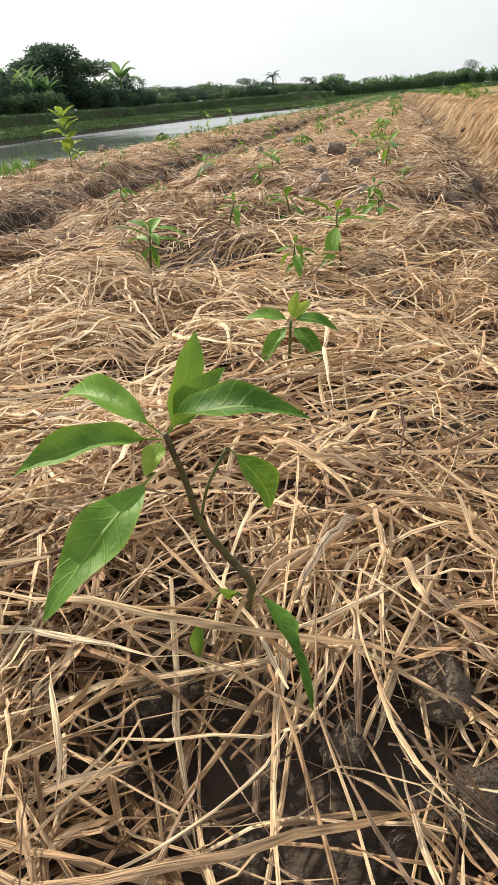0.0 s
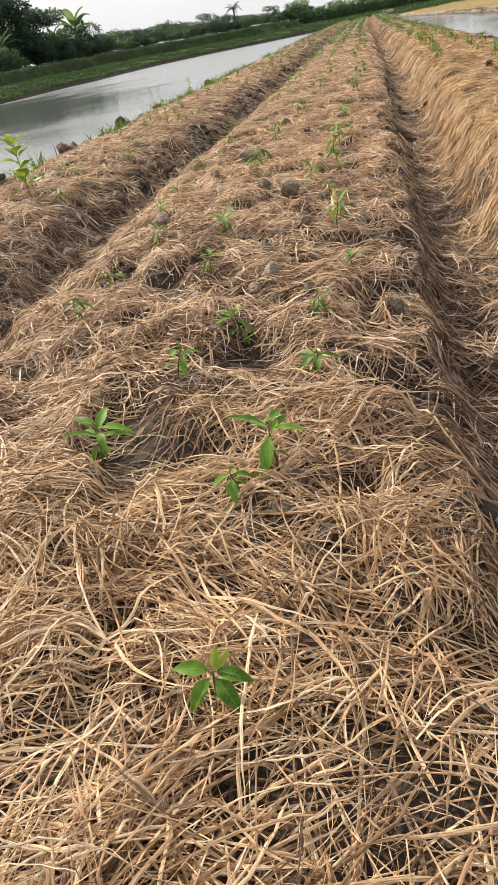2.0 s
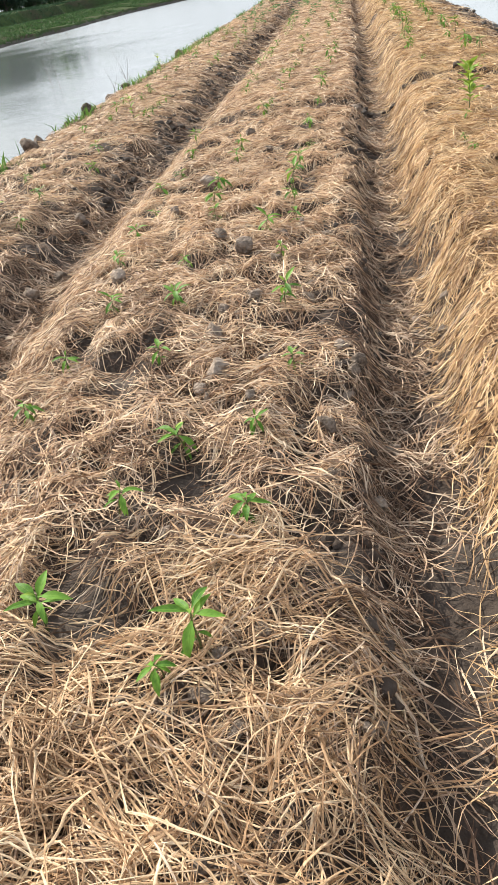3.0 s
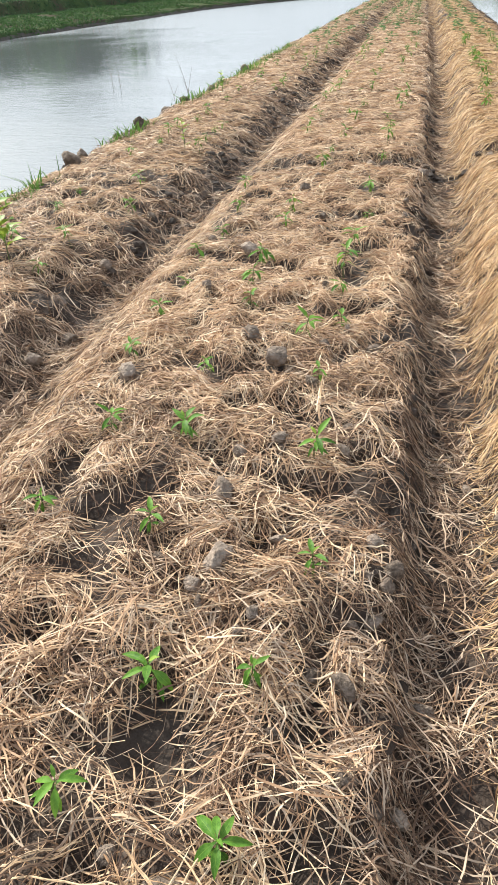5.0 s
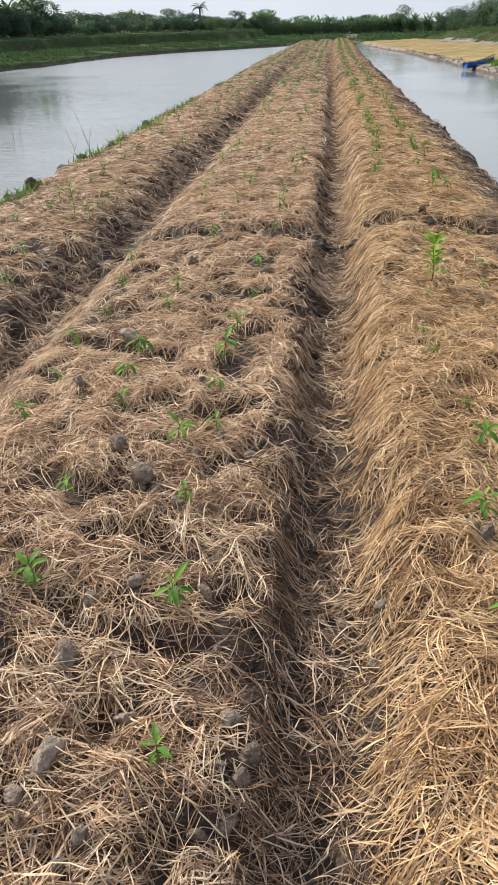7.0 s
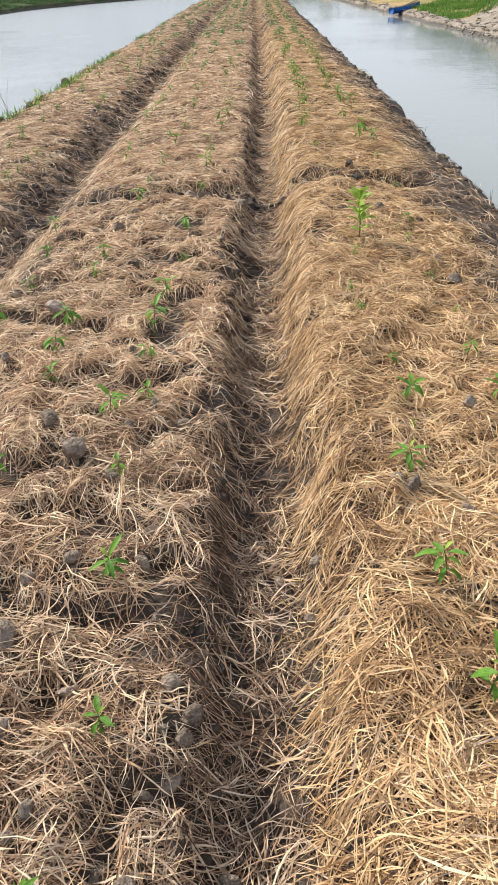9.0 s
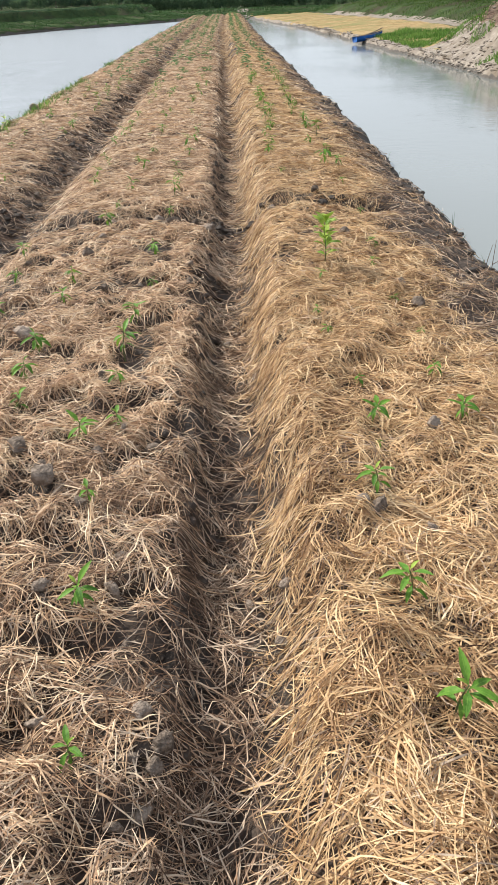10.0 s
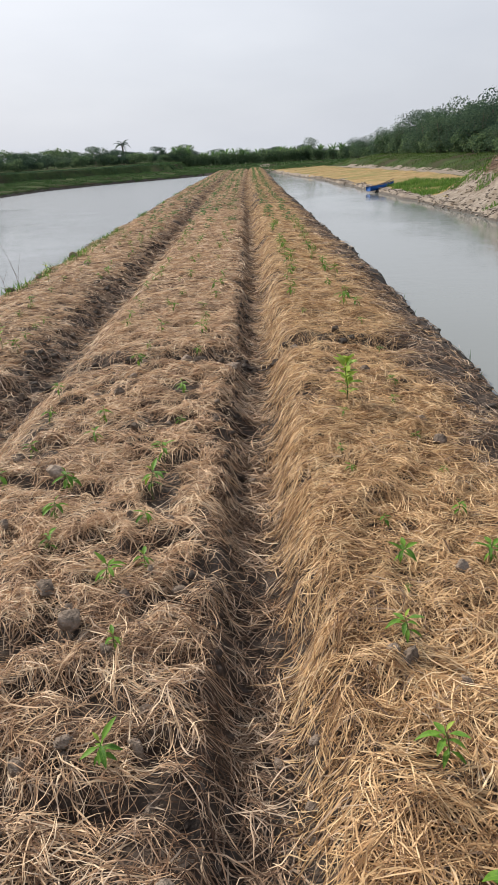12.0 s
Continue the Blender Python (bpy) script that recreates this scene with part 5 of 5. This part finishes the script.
# grass on the far side of the pond
c = scatter(230000, -29, -4, 20, 92)
d = left_shore(c[:, 1]) - c[:, 0]
patchy = vnoise(c[:, 0], c[:, 1], 2.2, 51)
low = c[(d > 0.1) & (d < 5.6) & (patchy + 0.5 * vnoise(c[:, 0], c[:, 1], 0.7, 57) > -0.6)]
blades("grass_bank", "patchy green grass on the bank across the pond", M_GRASS, low, gr.uniform(0.03, 0.12, len(low)), 0.07, lean=1.6, seed=2)
hedge = c[(d > 5.2) & (d < 8.6)]
blades("tall_grass", "dense dark tall grass along the levee", M_DARKGRASS, hedge, gr.uniform(0.03, 0.12, len(hedge)), 0.07, lean=1.6, seed=3)
# far end of the ponds
c = scatter(16000, -14, 16, 86, 106)
blades("far_grass", "green grass on the low bank at the far end", M_GRASS, c, gr.uniform(0.05, 0.16, len(c)), 0.16, lean=2.0, seed=4)
# the slope below the grove
c = scatter(90000, 8, 24, 18, 100)
d = c[:, 0] - right_shore(c[:, 1])
c = c[(d > 7.3) & (d < 12.5) & (vnoise(c[:, 0], c[:, 1], 1.8, 52) + 0.5 * vnoise(c[:, 0], c[:, 1], 0.6, 54) > -0.15)]
blades("slope_grass", "weedy green grass on the slope below the grove", M_WEEDS, c, gr.uniform(0.04, 0.2, len(c)), 0.028, lean=1.2, seed=5)
# green patch beside the boat
c = scatter(60000, 6.0, 13, 26, 44)
d = c[:, 0] - right_shore(c[:, 1])
c = c[(d > 0.35) & (((c[:, 0] - 9.0) / 2.3) ** 2 + ((c[:, 1] - 34.0) / 5.6) ** 2 < 1 + 0.5 * vnoise(c[:, 0], c[:, 1], 0.8, 53))]
blades("grass_patch", "lush green grass growing beside the blue boat", M_GRASS_LUSH, c, gr.uniform(0.06, 0.34, len(c)) * (0.6 + 0.4 * vnoise(c[:, 0], c[:, 1], 0.6, 55)), 0.02, lean=0.9, seed=6)
# a few green weeds on the pale earth
c = scatter(9000, 7.4, 10.5, 19, 27)
c = c[vnoise(c[:, 0], c[:, 1], 0.7, 56) > 0.55]
blades("grass_patch", "small green weeds on the pale dug earth", M_GRASS_LUSH, c, gr.uniform(0.05, 0.25, len(c)), 0.02, lean=0.9, seed=12)
# stubble on the field across the channel
c = scatter(60000, 3.5, 14, 27, 90)
d = c[:, 0] - right_shore(c[:, 1])
c = c[(d > 0.3) & (d < 6.3)]
blades("field_straw", "golden dry straw lying on the field across the channel", M_FIELD, c, gr.uniform(0.015, 0.05, len(c)), 0.016, lean=3.0, seed=7)
# tufts on the bank's own water edges
tufts = [(-2.94, 6.25), (-2.98, 8.75), (-3.0, 11.3), (-3.0, 12.7), (-2.95, 14.2), (-2.95, 14.9), (-3.0, 16.2), (-3.0, 17.5), (-3.0, 19), (-3.1, 24), (-3.2, 30), (-3.3, 37), (-3.4, 45), (-3.5, 54), (-2.55, 4.3), (-2.75, 4.9)]
c = np.concatenate([np.stack([gr.normal(x, 0.09, 130), gr.normal(y, 0.16 + 0.012 * y, 130)], -1) for x, y in tufts])
blades("edge_grass", "fresh green grass tufts along the pond edge", M_GRASS_LUSH, c, gr.uniform(0.05, 0.2, len(c)), 0.014, lean=1.4, seed=8)
c = np.stack([gr.normal(2.27, 0.06, 60), gr.uniform(5.3, 30, 60)], -1)
blades("edge_grass", "sparse thin grass along the channel edge", M_GRASS, c, gr.uniform(0.06, 0.2, len(c)), 0.0045, lean=0.9, seed=9)


def reed(x, y, height, seed):
    r = random.Random(seed)
    e = new("dead_reed")
    e.location = (x, y, WATER_Z - 0.1)
    bm = bmesh.new()
    lx, ly = r.uniform(-0.2, 0.2) * height, r.uniform(-0.2, 0.2) * height
    tube(bm, smooth_path([(0, 0, 0), (lx * 0.3, ly * 0.3, height * 0.5), (lx, ly, height)], 8), [0.0045 - 0.0004 * i for i in range(9)], 5)
    part("stalk", bm, M_TWIG, e)
    if r.random() < 0.6:
        bm = bmesh.new()
        tube(bm, [(lx * 0.25, ly * 0.25, height * 0.4), (lx * 0.25 + r.uniform(-0.2, 0.2), ly * 0.25, height * 0.75)], [0.0028, 0.0015], 5)
        part("twig", bm, M_TWIG, e)
    return tagged(e, "thin dead reed stalk standing in the pond", "reed", group="dead reeds in the pond")


rr = random.Random(9)
for x, y, h in ((-3.75, 13.6, 0.95), (-3.9, 13.9, 0.7), (-4.05, 13.7, 0.6), (-6.4, 16.5, 0.7), (-6.1, 16.2, 0.6), (-3.55, 9.2, 0.4), (2.62, 6.9, 0.35), (2.6, 7.0, 0.28)):
    reed(x, y, h, rr.randint(0, 999))
for k in range(42):
    y = rr.uniform(24, 52)
    reed(float(left_shore(y)) + rr.uniform(0.8, 6.5), y, rr.uniform(0.5, 1.3), k + 50)


def brush_heap():
    """Dry cut branches thrown on the soil heap."""
    r = random.Random(3)
    e = new("brush_pile")
    e.location = (9.3, 27.4, seat(9.3, 27.4))
    def bough(bm, thick, reach):
        x, y = r.gauss(1.2, 0.8), r.gauss(-1.8, 2.4)
        z = seat(9.3 + x, 27.4 + y) - e.location.z
        a, ln = r.uniform(0, 6.28), r.uniform(0.3, 1.0) * reach
        p = Vector((x, y, z + r.uniform(-0.02, 0.08)))
        qx, qy = x + math.cos(a) * ln, y + math.sin(a) * ln
        q = Vector((qx, qy, seat(9.3 + qx, 27.4 + qy) - e.location.z + r.uniform(0.0, 0.16)))
        tube(bm, [p, (p + q) / 2 + Vector((0, 0, 0.06)), q], [thick, thick * 0.75, thick * 0.3], 4)
    for b in range(24):
        bm = bmesh.new()
        bough(bm, 0.018, 1.0)
        part("branch", bm, M_TWIG, e)
    bm = bmesh.new()
    for b in range(1500):
        bough(bm, 0.009, 0.6)
    tagged(part("twig_tangle", bm, M_TWIG, e), "tangle of thin dry twigs", kind="stuff")
    return tagged(e, "heap of dry brown cut branches on pale earth", "brush pile")


brush_heap()
heap = [(8.3 + cr.gauss(0, 0.8), 24.5 + cr.gauss(0, 3.2), 0.02 + 0.13 * cr.random() ** 4) for k in range(1100)]
rim = [cr.uniform(18, 60) for k in range(900)]
heap += [(float(right_shore(y)) + abs(cr.gauss(0.12, 0.16)) + 0.02, y, 0.03 + 0.11 * cr.random() ** 2) for y in rim]
lump_field("earth_lumps", "pale dry lumps of dug earth on the heap", [p for p in heap if p[0] > float(right_shore(p[1])) + 0.02], M_DIRT, 0.4)

# ---- the boat ----


def boat():
    e = new("rowing_boat")
    e.matrix_basis = pose(6.75, 37.6, WATER_Z + 0.12, -4, -4, 24) @ Matrix.Scale(0.52, 4)
    ln, n = 2.9, 14
    bm, inner = bmesh.new(), []
    outer = []
    for i in range(n + 1):
        t = i / n
        x = (t - 0.42) * ln
        w = 0.46 * (1 - max(0, (t - 0.5) / 0.5) ** 2.2) * (0.82 + 0.18 * min(1, t / 0.25)) + 0.02
        top = 0.42 + 0.28 * max(0, t - 0.55) ** 1.4 * 2
        keel = 0.0 + 0.30 * max(0, t - 0.7) ** 1.5 * 3
        prof = [(-w, top), (-w * 0.96, keel + 0.24 * (top - keel)), (-w * 0.62, keel), (w * 0.62, keel), (w * 0.96, keel + 0.24 * (top - keel)), (w, top)]
        outer.append([bm.verts.new((x, y, z)) for y, z in prof])
        inner.append([bm.verts.new((x * 0.985, y * 0.90 if abs(y) > 0.03 else y, z + (0.03 if k not in (0, 5) else 0))) for k, (y, z) in enumerate(prof)])
    for a, b in zip(outer, outer[1:]):
        for j in range(5):
            bm.faces.new((a[j], a[j + 1], b[j + 1], b[j]))
    for a, b in zip(inner, inner[1:]):
        for j in range(5):
            bm.faces.new((a[j], b[j], b[j + 1], a[j + 1]))
    for a, b, c2, d2 in zip(outer, outer[1:], inner, inner[1:]):
        bm.faces.new((a[0], b[0], d2[0], c2[0]))
        bm.faces.new((a[5], c2[5], d2[5], b[5]))
    bm.faces.new(outer[0])
    bm.faces.new(list(reversed(inner[0])))
    bm.faces.new(list(reversed(outer[-1])))
    part("hull", bm, M_BLUE, e, "faded blue painted hull")
    for x, w in ((-0.75, 0.74), (0.1, 0.82), (0.75, 0.62)):
        bm = bmesh.new()
        bmesh.ops.create_cube(bm, size=1)
        bmesh.ops.scale(bm, vec=(0.18, w, 0.03), verts=bm.verts)
        bmesh.ops.bevel(bm, geom=bm.edges[:], offset=0.006, segments=2, affect="EDGES")
        part("thwart", bm, M_WOOD, e, "bare wooden seat plank", pose(x, 0, 0.34))
    for side in (-1, 1):
        rim = []
        for i in range(n + 1):
            t = i / n
            w = 0.46 * (1 - max(0, (t - 0.5) / 0.5) ** 2.2) * (0.82 + 0.18 * min(1, t / 0.25)) + 0.02
            rim.append(((t - 0.42) * ln, side * w * 0.95, 0.43 + 0.28 * max(0, t - 0.55) ** 1.4 * 2))
        bm = bmesh.new()
        tube(bm, rim, [0.028] * (n + 1), 6)
        part("gunwale", bm, M_WOOD, e, "pale worn wooden gunwale")
    for y in (-0.1, 0.14):
        bm = bmesh.new()
        tube(bm, smooth_path([(-0.2, y, 0.44), (0.7, y * 1.5, 0.56), (1.75, y * 0.5, 0.80)], 8), [0.022] * 9, 7)
        part("pole", bm, M_WOOD, e, "long weathered bamboo pole")
    return tagged(e, "old blue wooden boat pulled up on the muddy bank", "boat")


boat()

# ---- trees ----


def leaf_cloud(clumps, count, size, seed, droop=0.3):
    """Small bent leaf faces spread through clumps (centre, radii)."""
    r = np.random.default_rng(seed)
    vol = np.array([c[3] * c[4] * c[5] for c in clumps]) ** (2 / 3)
    pick = r.choice(len(clumps), count, p=vol / vol.sum())
    cl = np.array(clumps)[pick]
    d = r.normal(0, 1, (count, 3))
    d /= np.linalg.norm(d, axis=1)[:, None]
    rad = np.minimum(r.uniform(0.35, 1.0, count) ** 0.6 * (1 + 0.25 * r.normal(0, 0.4, count)), 1.12)
    p = cl[:, :3] + d * cl[:, 3:6] * rad[:, None]
    out = d * 0.7 + r.normal(0, 0.6, (count, 3))
    out[:, 2] -= droop
    out /= np.linalg.norm(out, axis=1)[:, None]
    ref = r.normal(0, 1, (count, 3))
    side = np.cross(out, ref)
    side /= np.linalg.norm(side, axis=1)[:, None]
    s = size * r.uniform(0.6, 1.4, count)[:, None]
    rib = np.cross(side, out) * s * 0.14
    v = np.stack([p - out * s * 0.3, p - side * s * 0.36 + rib, p + out * s * 0.8, p + side * s * 0.36 + rib], 1).reshape(-1, 3)
    i = np.arange(count) * 4
    return v, np.concatenate([np.stack([i, i + 1, i + 2], -1), np.stack([i, i + 2, i + 3], -1)])


def tree(name, label, seed, height, spread, bare, leaves, leaf, mat, trunks=1, category="tree"):
    """A tree at the origin: tapered trunk, limbs, crown of leaf clumps. bare: the part of its height without crown."""
    r = random.Random(seed)
    e = new(name)
    clumps = []
    for k in range(trunks):
        bx, by = (0, 0) if trunks == 1 else (r.uniform(-0.7, 0.7), r.uniform(-0.7, 0.7))
        lx, ly = r.uniform(-0.12, 0.12) * height, r.uniform(-0.12, 0.12) * height
        h = height * r.uniform(0.7, 0.85)
        path = smooth_path([(bx, by, -0.3), (bx + lx * 0.2, by + ly * 0.3, h * 0.4), (bx + lx, by + ly, h)], 8)
        bm = bmesh.new()
        r0 = 0.022 * height / trunks ** 0.5
        tube(bm, path, [r0 * (1 - 0.1 * i) for i in range(9)], 7)
        trunk = part("trunk", bm, M_BARK, e)
        for j in range(5):
            f = r.uniform(max(0.25, bare), 0.9)
            s = Vector(path[int(f * 8)])
            a = r.uniform(0, 6.28)
            q = s + Vector((math.cos(a) * spread * 0.32, math.sin(a) * spread * 0.32, height * r.uniform(0.08, 0.22)))
            bm = bmesh.new()
            tube(bm, smooth_path([s, (s + q) / 2 + Vector((0, 0, -0.02 * height)), q], 3), [r0 * 0.45 * (1 - 0.23 * i) for i in range(4)], 4)
            part("limb", bm, M_BARK, trunk)
            cr2 = spread * r.uniform(0.2, 0.32)
            clumps.append((q.x, q.y, q.z, cr2, cr2, cr2 * r.uniform(0.6, 0.9)))
        clumps.append((path[-1].x, path[-1].y, path[-1].z + height * 0.06, spread * 0.28, spread * 0.28, height * 0.15))
    for j in range(6):
        a, q = r.uniform(0, 6.28), r.uniform(0.1, 0.36) * spread
        z = height * r.uniform(bare + 0.1, 0.85)
        c2 = spread * r.uniform(0.14, 0.24)
        clumps.append((math.cos(a) * q, math.sin(a) * q, z, c2, c2, c2 * 0.8))
    v, t = leaf_cloud(clumps, leaves, leaf, seed)
    me = mesh_np("crown", v, np.zeros((0, 4)), [mat], smooth=False, tris=t)
    part("crown", me, mat, e)
    return tagged(e, label, category)


def banana(seed, height, label, broad=0.085, arch=1.45, spread=0.95):
    r = random.Random(seed)
    e = new("banana_plant")
    bm = bmesh.new()
    tube(bm, smooth_path([(0, 0, -0.2), (0.03, 0.02, height * 0.3), (0.0, 0.05, height * 0.55)], 5), [0.13 - 0.012 * i for i in range(6)], 8)
    part("stem", bm, M_BANANA, e)
    n = r.randint(9, 11)
    for k in range(n):
        a = 2.4 * k + r.uniform(-0.3, 0.3)
        rise = 1.35 - spread * k / n + r.uniform(-0.1, 0.1)
        ln, w, segs = height * r.uniform(0.5, 0.68), height * broad, 9
        bm = bmesh.new()
        rows, x, z = [], 0.0, 0.0
        for i in range(segs + 1):
            t = i / segs
            p = rise - arch * t * t * r.uniform(0.85, 1.1)
            if i:
                x += ln / segs * math.cos(p)
                z += ln / segs * math.sin(p)
            ww = w * (0.05 if t < 0.15 else math.sin(math.pi * min(1, 0.12 + 0.88 * (t - 0.15) / 0.85)) ** 0.6 + 0.02)
            rows.append([bm.verts.new((x, y * ww * r.uniform(0.85, 1.05), z - abs(y) * ww * 0.35)) for y in (-1, 0, 1)])
        for p, q in zip(rows, rows[1:]):
            for j in (0, 1):
                bm.faces.new((p[j], q[j], q[j + 1], p[j + 1]))
        part("leaf", bm, M_BANANA, e, m=pose(0, 0.05, height * 0.52, 0, 0, math.degrees(a)))
    return tagged(e, label, "banana plant", group="banana plants")


def palm(x, y, height, seed):
    r = random.Random(seed)
    e = new("palm_tree")
    e.location = (x, y, seat(x, y))
    bm = bmesh.new()
    tube(bm, smooth_path([(0, 0, -0.3), (0.1, 0, height * 0.5), (0.0, 0.1, height * 0.78)], 8), [0.16 - 0.008 * i for i in range(9)], 8)
    part("trunk", bm, M_BARK, e)
    for k in range(12):
        a, rise = 2.4 * k, 1.3 - 0.11 * k
        ln = height * 0.42
        bm = bmesh.new()
        pts, x0, z0 = [], 0.0, 0.0
        for i in range(11):
            t = i / 10
            p = rise - 1.6 * t
            pts.append(Vector((x0, 0, z0)))
            x0 += ln / 10 * math.cos(p)
            z0 += ln / 10 * math.sin(p)
        tube(bm, pts, [0.03 - 0.0025 * i for i in range(11)], 4)
        for i in range(2, 11):
            for sgn in (-1, 1):
                for o in (0.0, 0.5):
                    b = pts[i - 1].lerp(pts[i], o)
                    wd = ln * 0.22 * math.sin(math.pi * (0.15 + 0.8 * i / 11))
                    q = b + Vector((wd * 0.5, sgn * wd, -wd * 0.35))
                    bm.faces.new([bm.verts.new(b), bm.verts.new((b + q) / 2 + Vector((0.05, 0, 0))), bm.verts.new(q), bm.verts.new((b + q) / 2 - Vector((0.05, 0, 0)))])
        part("frond", bm, M_LEAVES, e, m=pose(0, 0.1, height * 0.78, 0, 0, math.degrees(a)))
    return tagged(e, "palm tree rising from the dark treeline", "palm tree")


DARK_TREE = "dense dark green orchard tree in the treeline behind the pond"
ROUND = [tree("orchard_tree", DARK_TREE, s, 4.0, 4.6, 0.06, 3900, 0.175, M_LEAVES) for s in (1, 2, 3)]
TALL = tree("orchard_tree", "tall dense dark green tree standing out of the treeline", 5, 5.6, 5.6, 0.04, 9000, 0.19, M_LEAVES)
GROVE = [tree("grove_tree", "slender grey-trunked tree in the dense grove above the field", s, 5.2, 3.4, 0.12, 3000, 0.14, M_LEAVES, trunks=3) for s in (11, 12, 13, 14)]
SHRUB = [tree("shrub", "leafy green shrub at the foot of the treeline", s, 1.7, 2.4, 0.05, 1000, 0.16, M_LEAVES_LIGHT, category="shrub") for s in (21, 22)]
BANANA = [banana(s, 3.0, "green banana plant with long arching torn leaves") for s in (1, 2)]
SPIKY = [banana(k, 3.0, "tall banana plant with narrow upright wind-torn leaves", 0.042, 1.0, 0.85) for k in (7, 8, 9)]
unused = list([TALL] + SPIKY + ROUND + GROVE + SHRUB + BANANA)
tr = random.Random(17)


def put_tree(kinds, x, y, s, wide=1.0):
    ob = tr.choice(kinds)
    w = s * wide
    m = Matrix.LocRotScale((x, y, seat(x, y)), Euler((0, 0, tr.uniform(0, 6.28))), (w * tr.uniform(0.95, 1.1), w * tr.uniform(0.95, 1.1), s))
    if ob in unused:
        unused.remove(ob)
        ob.matrix_basis = m
        return ob
    return copy_thing(ob, m)


def along(path, gap, jitter):
    """Places along a polyline, about gap apart."""
    out = []
    for (x0, y0), (x1, y1) in zip(path, path[1:]):
        n = max(1, int(math.hypot(x1 - x0, y1 - y0) / gap))
        out += [(x0 + (x1 - x0) * k / n + tr.uniform(-jitter, jitter), y0 + (y1 - y0) * k / n + tr.uniform(-jitter, jitter)) for k in range(n)]
    return out


TREE_LINE = [(-31.5, 26), (-30.5, 52), (-29, 70), (-24, 89), (-17, 101), (-9, 110)]
for x, y in along(TREE_LINE, 1.8, 0.5):
    put_tree(ROUND, x, y, tr.uniform(0.55, 0.92) * (1 if y < 75 else 0.8), 1.1)
for x, y in along([(p[0] - 3.0, p[1] + 2.0) for p in TREE_LINE], 2.6, 0.8):
    put_tree(ROUND, x, y, tr.uniform(0.62, 0.98) * (1 if y < 75 else 0.72), 1.1)
for x, y in along([(p[0] - 5.5, p[1] + 3.0) for p in TREE_LINE], 3.4, 0.6):
    put_tree(SHRUB, x, y, tr.uniform(1.1, 1.5) * (1 if y < 75 else 0.66))
for x, y in along(TREE_LINE, 2.4, 0.9):
    put_tree(SHRUB, x + 1.0, y - 0.6, tr.uniform(0.35, 0.62))
# the tall broad tree and the banana plants that stand out of the line
for x, y, s, wide in ((-30.4, 63.5, 0.98, 1.15), (-28.9, 66.0, 0.78, 1.2), (-31.8, 62.0, 0.8, 1.1)):
    put_tree([TALL], x, y, s, wide)
for x, y, s in ((-28.2, 64.0, 1.0), (-32.8, 62.5, 1.2), (-33.5, 60, 1.0)):
    put_tree(ROUND, x, y, s, 0.95)
for x, y, s in ((-29.0, 56.5, 1.1), (-30.0, 55.0, 1.2), (-28.6, 58.5, 1.05), (-31.0, 53.5, 1.15), (-30.2, 58.0, 1.2), (-27.9, 67.5, 1.0), (-32.0, 51.0, 1.1)):
    put_tree(SPIKY, x - 0.2, y + 0.4, s)
    put_tree(SHRUB, x + 1.2, y - 0.9, tr.uniform(0.6, 0.8))
put_tree(BANANA[:1], -27.0, 71.0, 1.55)
put_tree(BANANA[1:], -28.4, 70.2, 1.1)
for x, y, s in ((-26.6, 66, 0.62), (-26.2, 69, 0.66), (-27.4, 73, 0.9), (-26.6, 76, 0.85)):
    put_tree(ROUND, x, y, s)
palm(-18.0, 106.5, 3.3, 4)
for x, y in ((-19.0, 105.6), (-18.3, 107.8), (-17.0, 106.8)):
    put_tree(ROUND, x, y, 0.5, 1.2)
FAR_LINE = [(-11, 109), (0, 115), (9, 118), (16, 112)]
for x, y in along(FAR_LINE, 0.62, 0.7):
    put_tree(SPIKY, x, y, tr.uniform(0.62, 0.84), 0.85)
for x, y in along(FAR_LINE, 0.9, 0.6):
    put_tree(SHRUB, x, y - 1.2, tr.uniform(0.6, 0.9))
for x, y in along([(-14, 112), (0, 120), (14, 122)], 1.6, 0.8):
    put_tree(ROUND, x, y, tr.uniform(0.6, 0.74), 1.15)
put_tree(ROUND, 4.6, 119, 0.95, 0.6)
put_tree(GROVE, 9.3, 117, 0.7)
tr = random.Random(29)
GROVE_LINE = [(19.5, 28), (18.6, 45), (17.8, 60), (16.8, 76), (15.6, 92), (14.8, 104)]
for x, y in along(GROVE_LINE, 1.7, 0.5):
    put_tree(GROVE, x, y, tr.uniform(0.7, 1.0) * (0.8 + 0.0045 * (y - 28) if y < 92 else 0.72), 1.1)
for x, y in along([(p[0] + 3.0, p[1]) for p in GROVE_LINE], 2.0, 0.8):
    put_tree(GROVE, x, y, tr.uniform(0.92, 1.22) * (0.8 + 0.0045 * (y - 28) if y < 92 else 0.72), 1.15)
for x, y in along(GROVE_LINE, 1.5, 0.5):
    put_tree(SHRUB, x - 0.3, y, tr.uniform(0.4, 0.85))
for x, y in along([(p[0] + 5.5, p[1]) for p in GROVE_LINE], 3.4, 0.6):
    put_tree(SHRUB, x, y, tr.uniform(1.2, 1.6))
# woods close the place behind the camera too
for x, y in along([(-29, 26), (-30, -10), (-18, -38), (0, -44), (18, -38), (21, -10), (19.5, 28)], 5.0, 0.8):
    put_tree(ROUND, x, y, tr.uniform(0.85, 1.2))
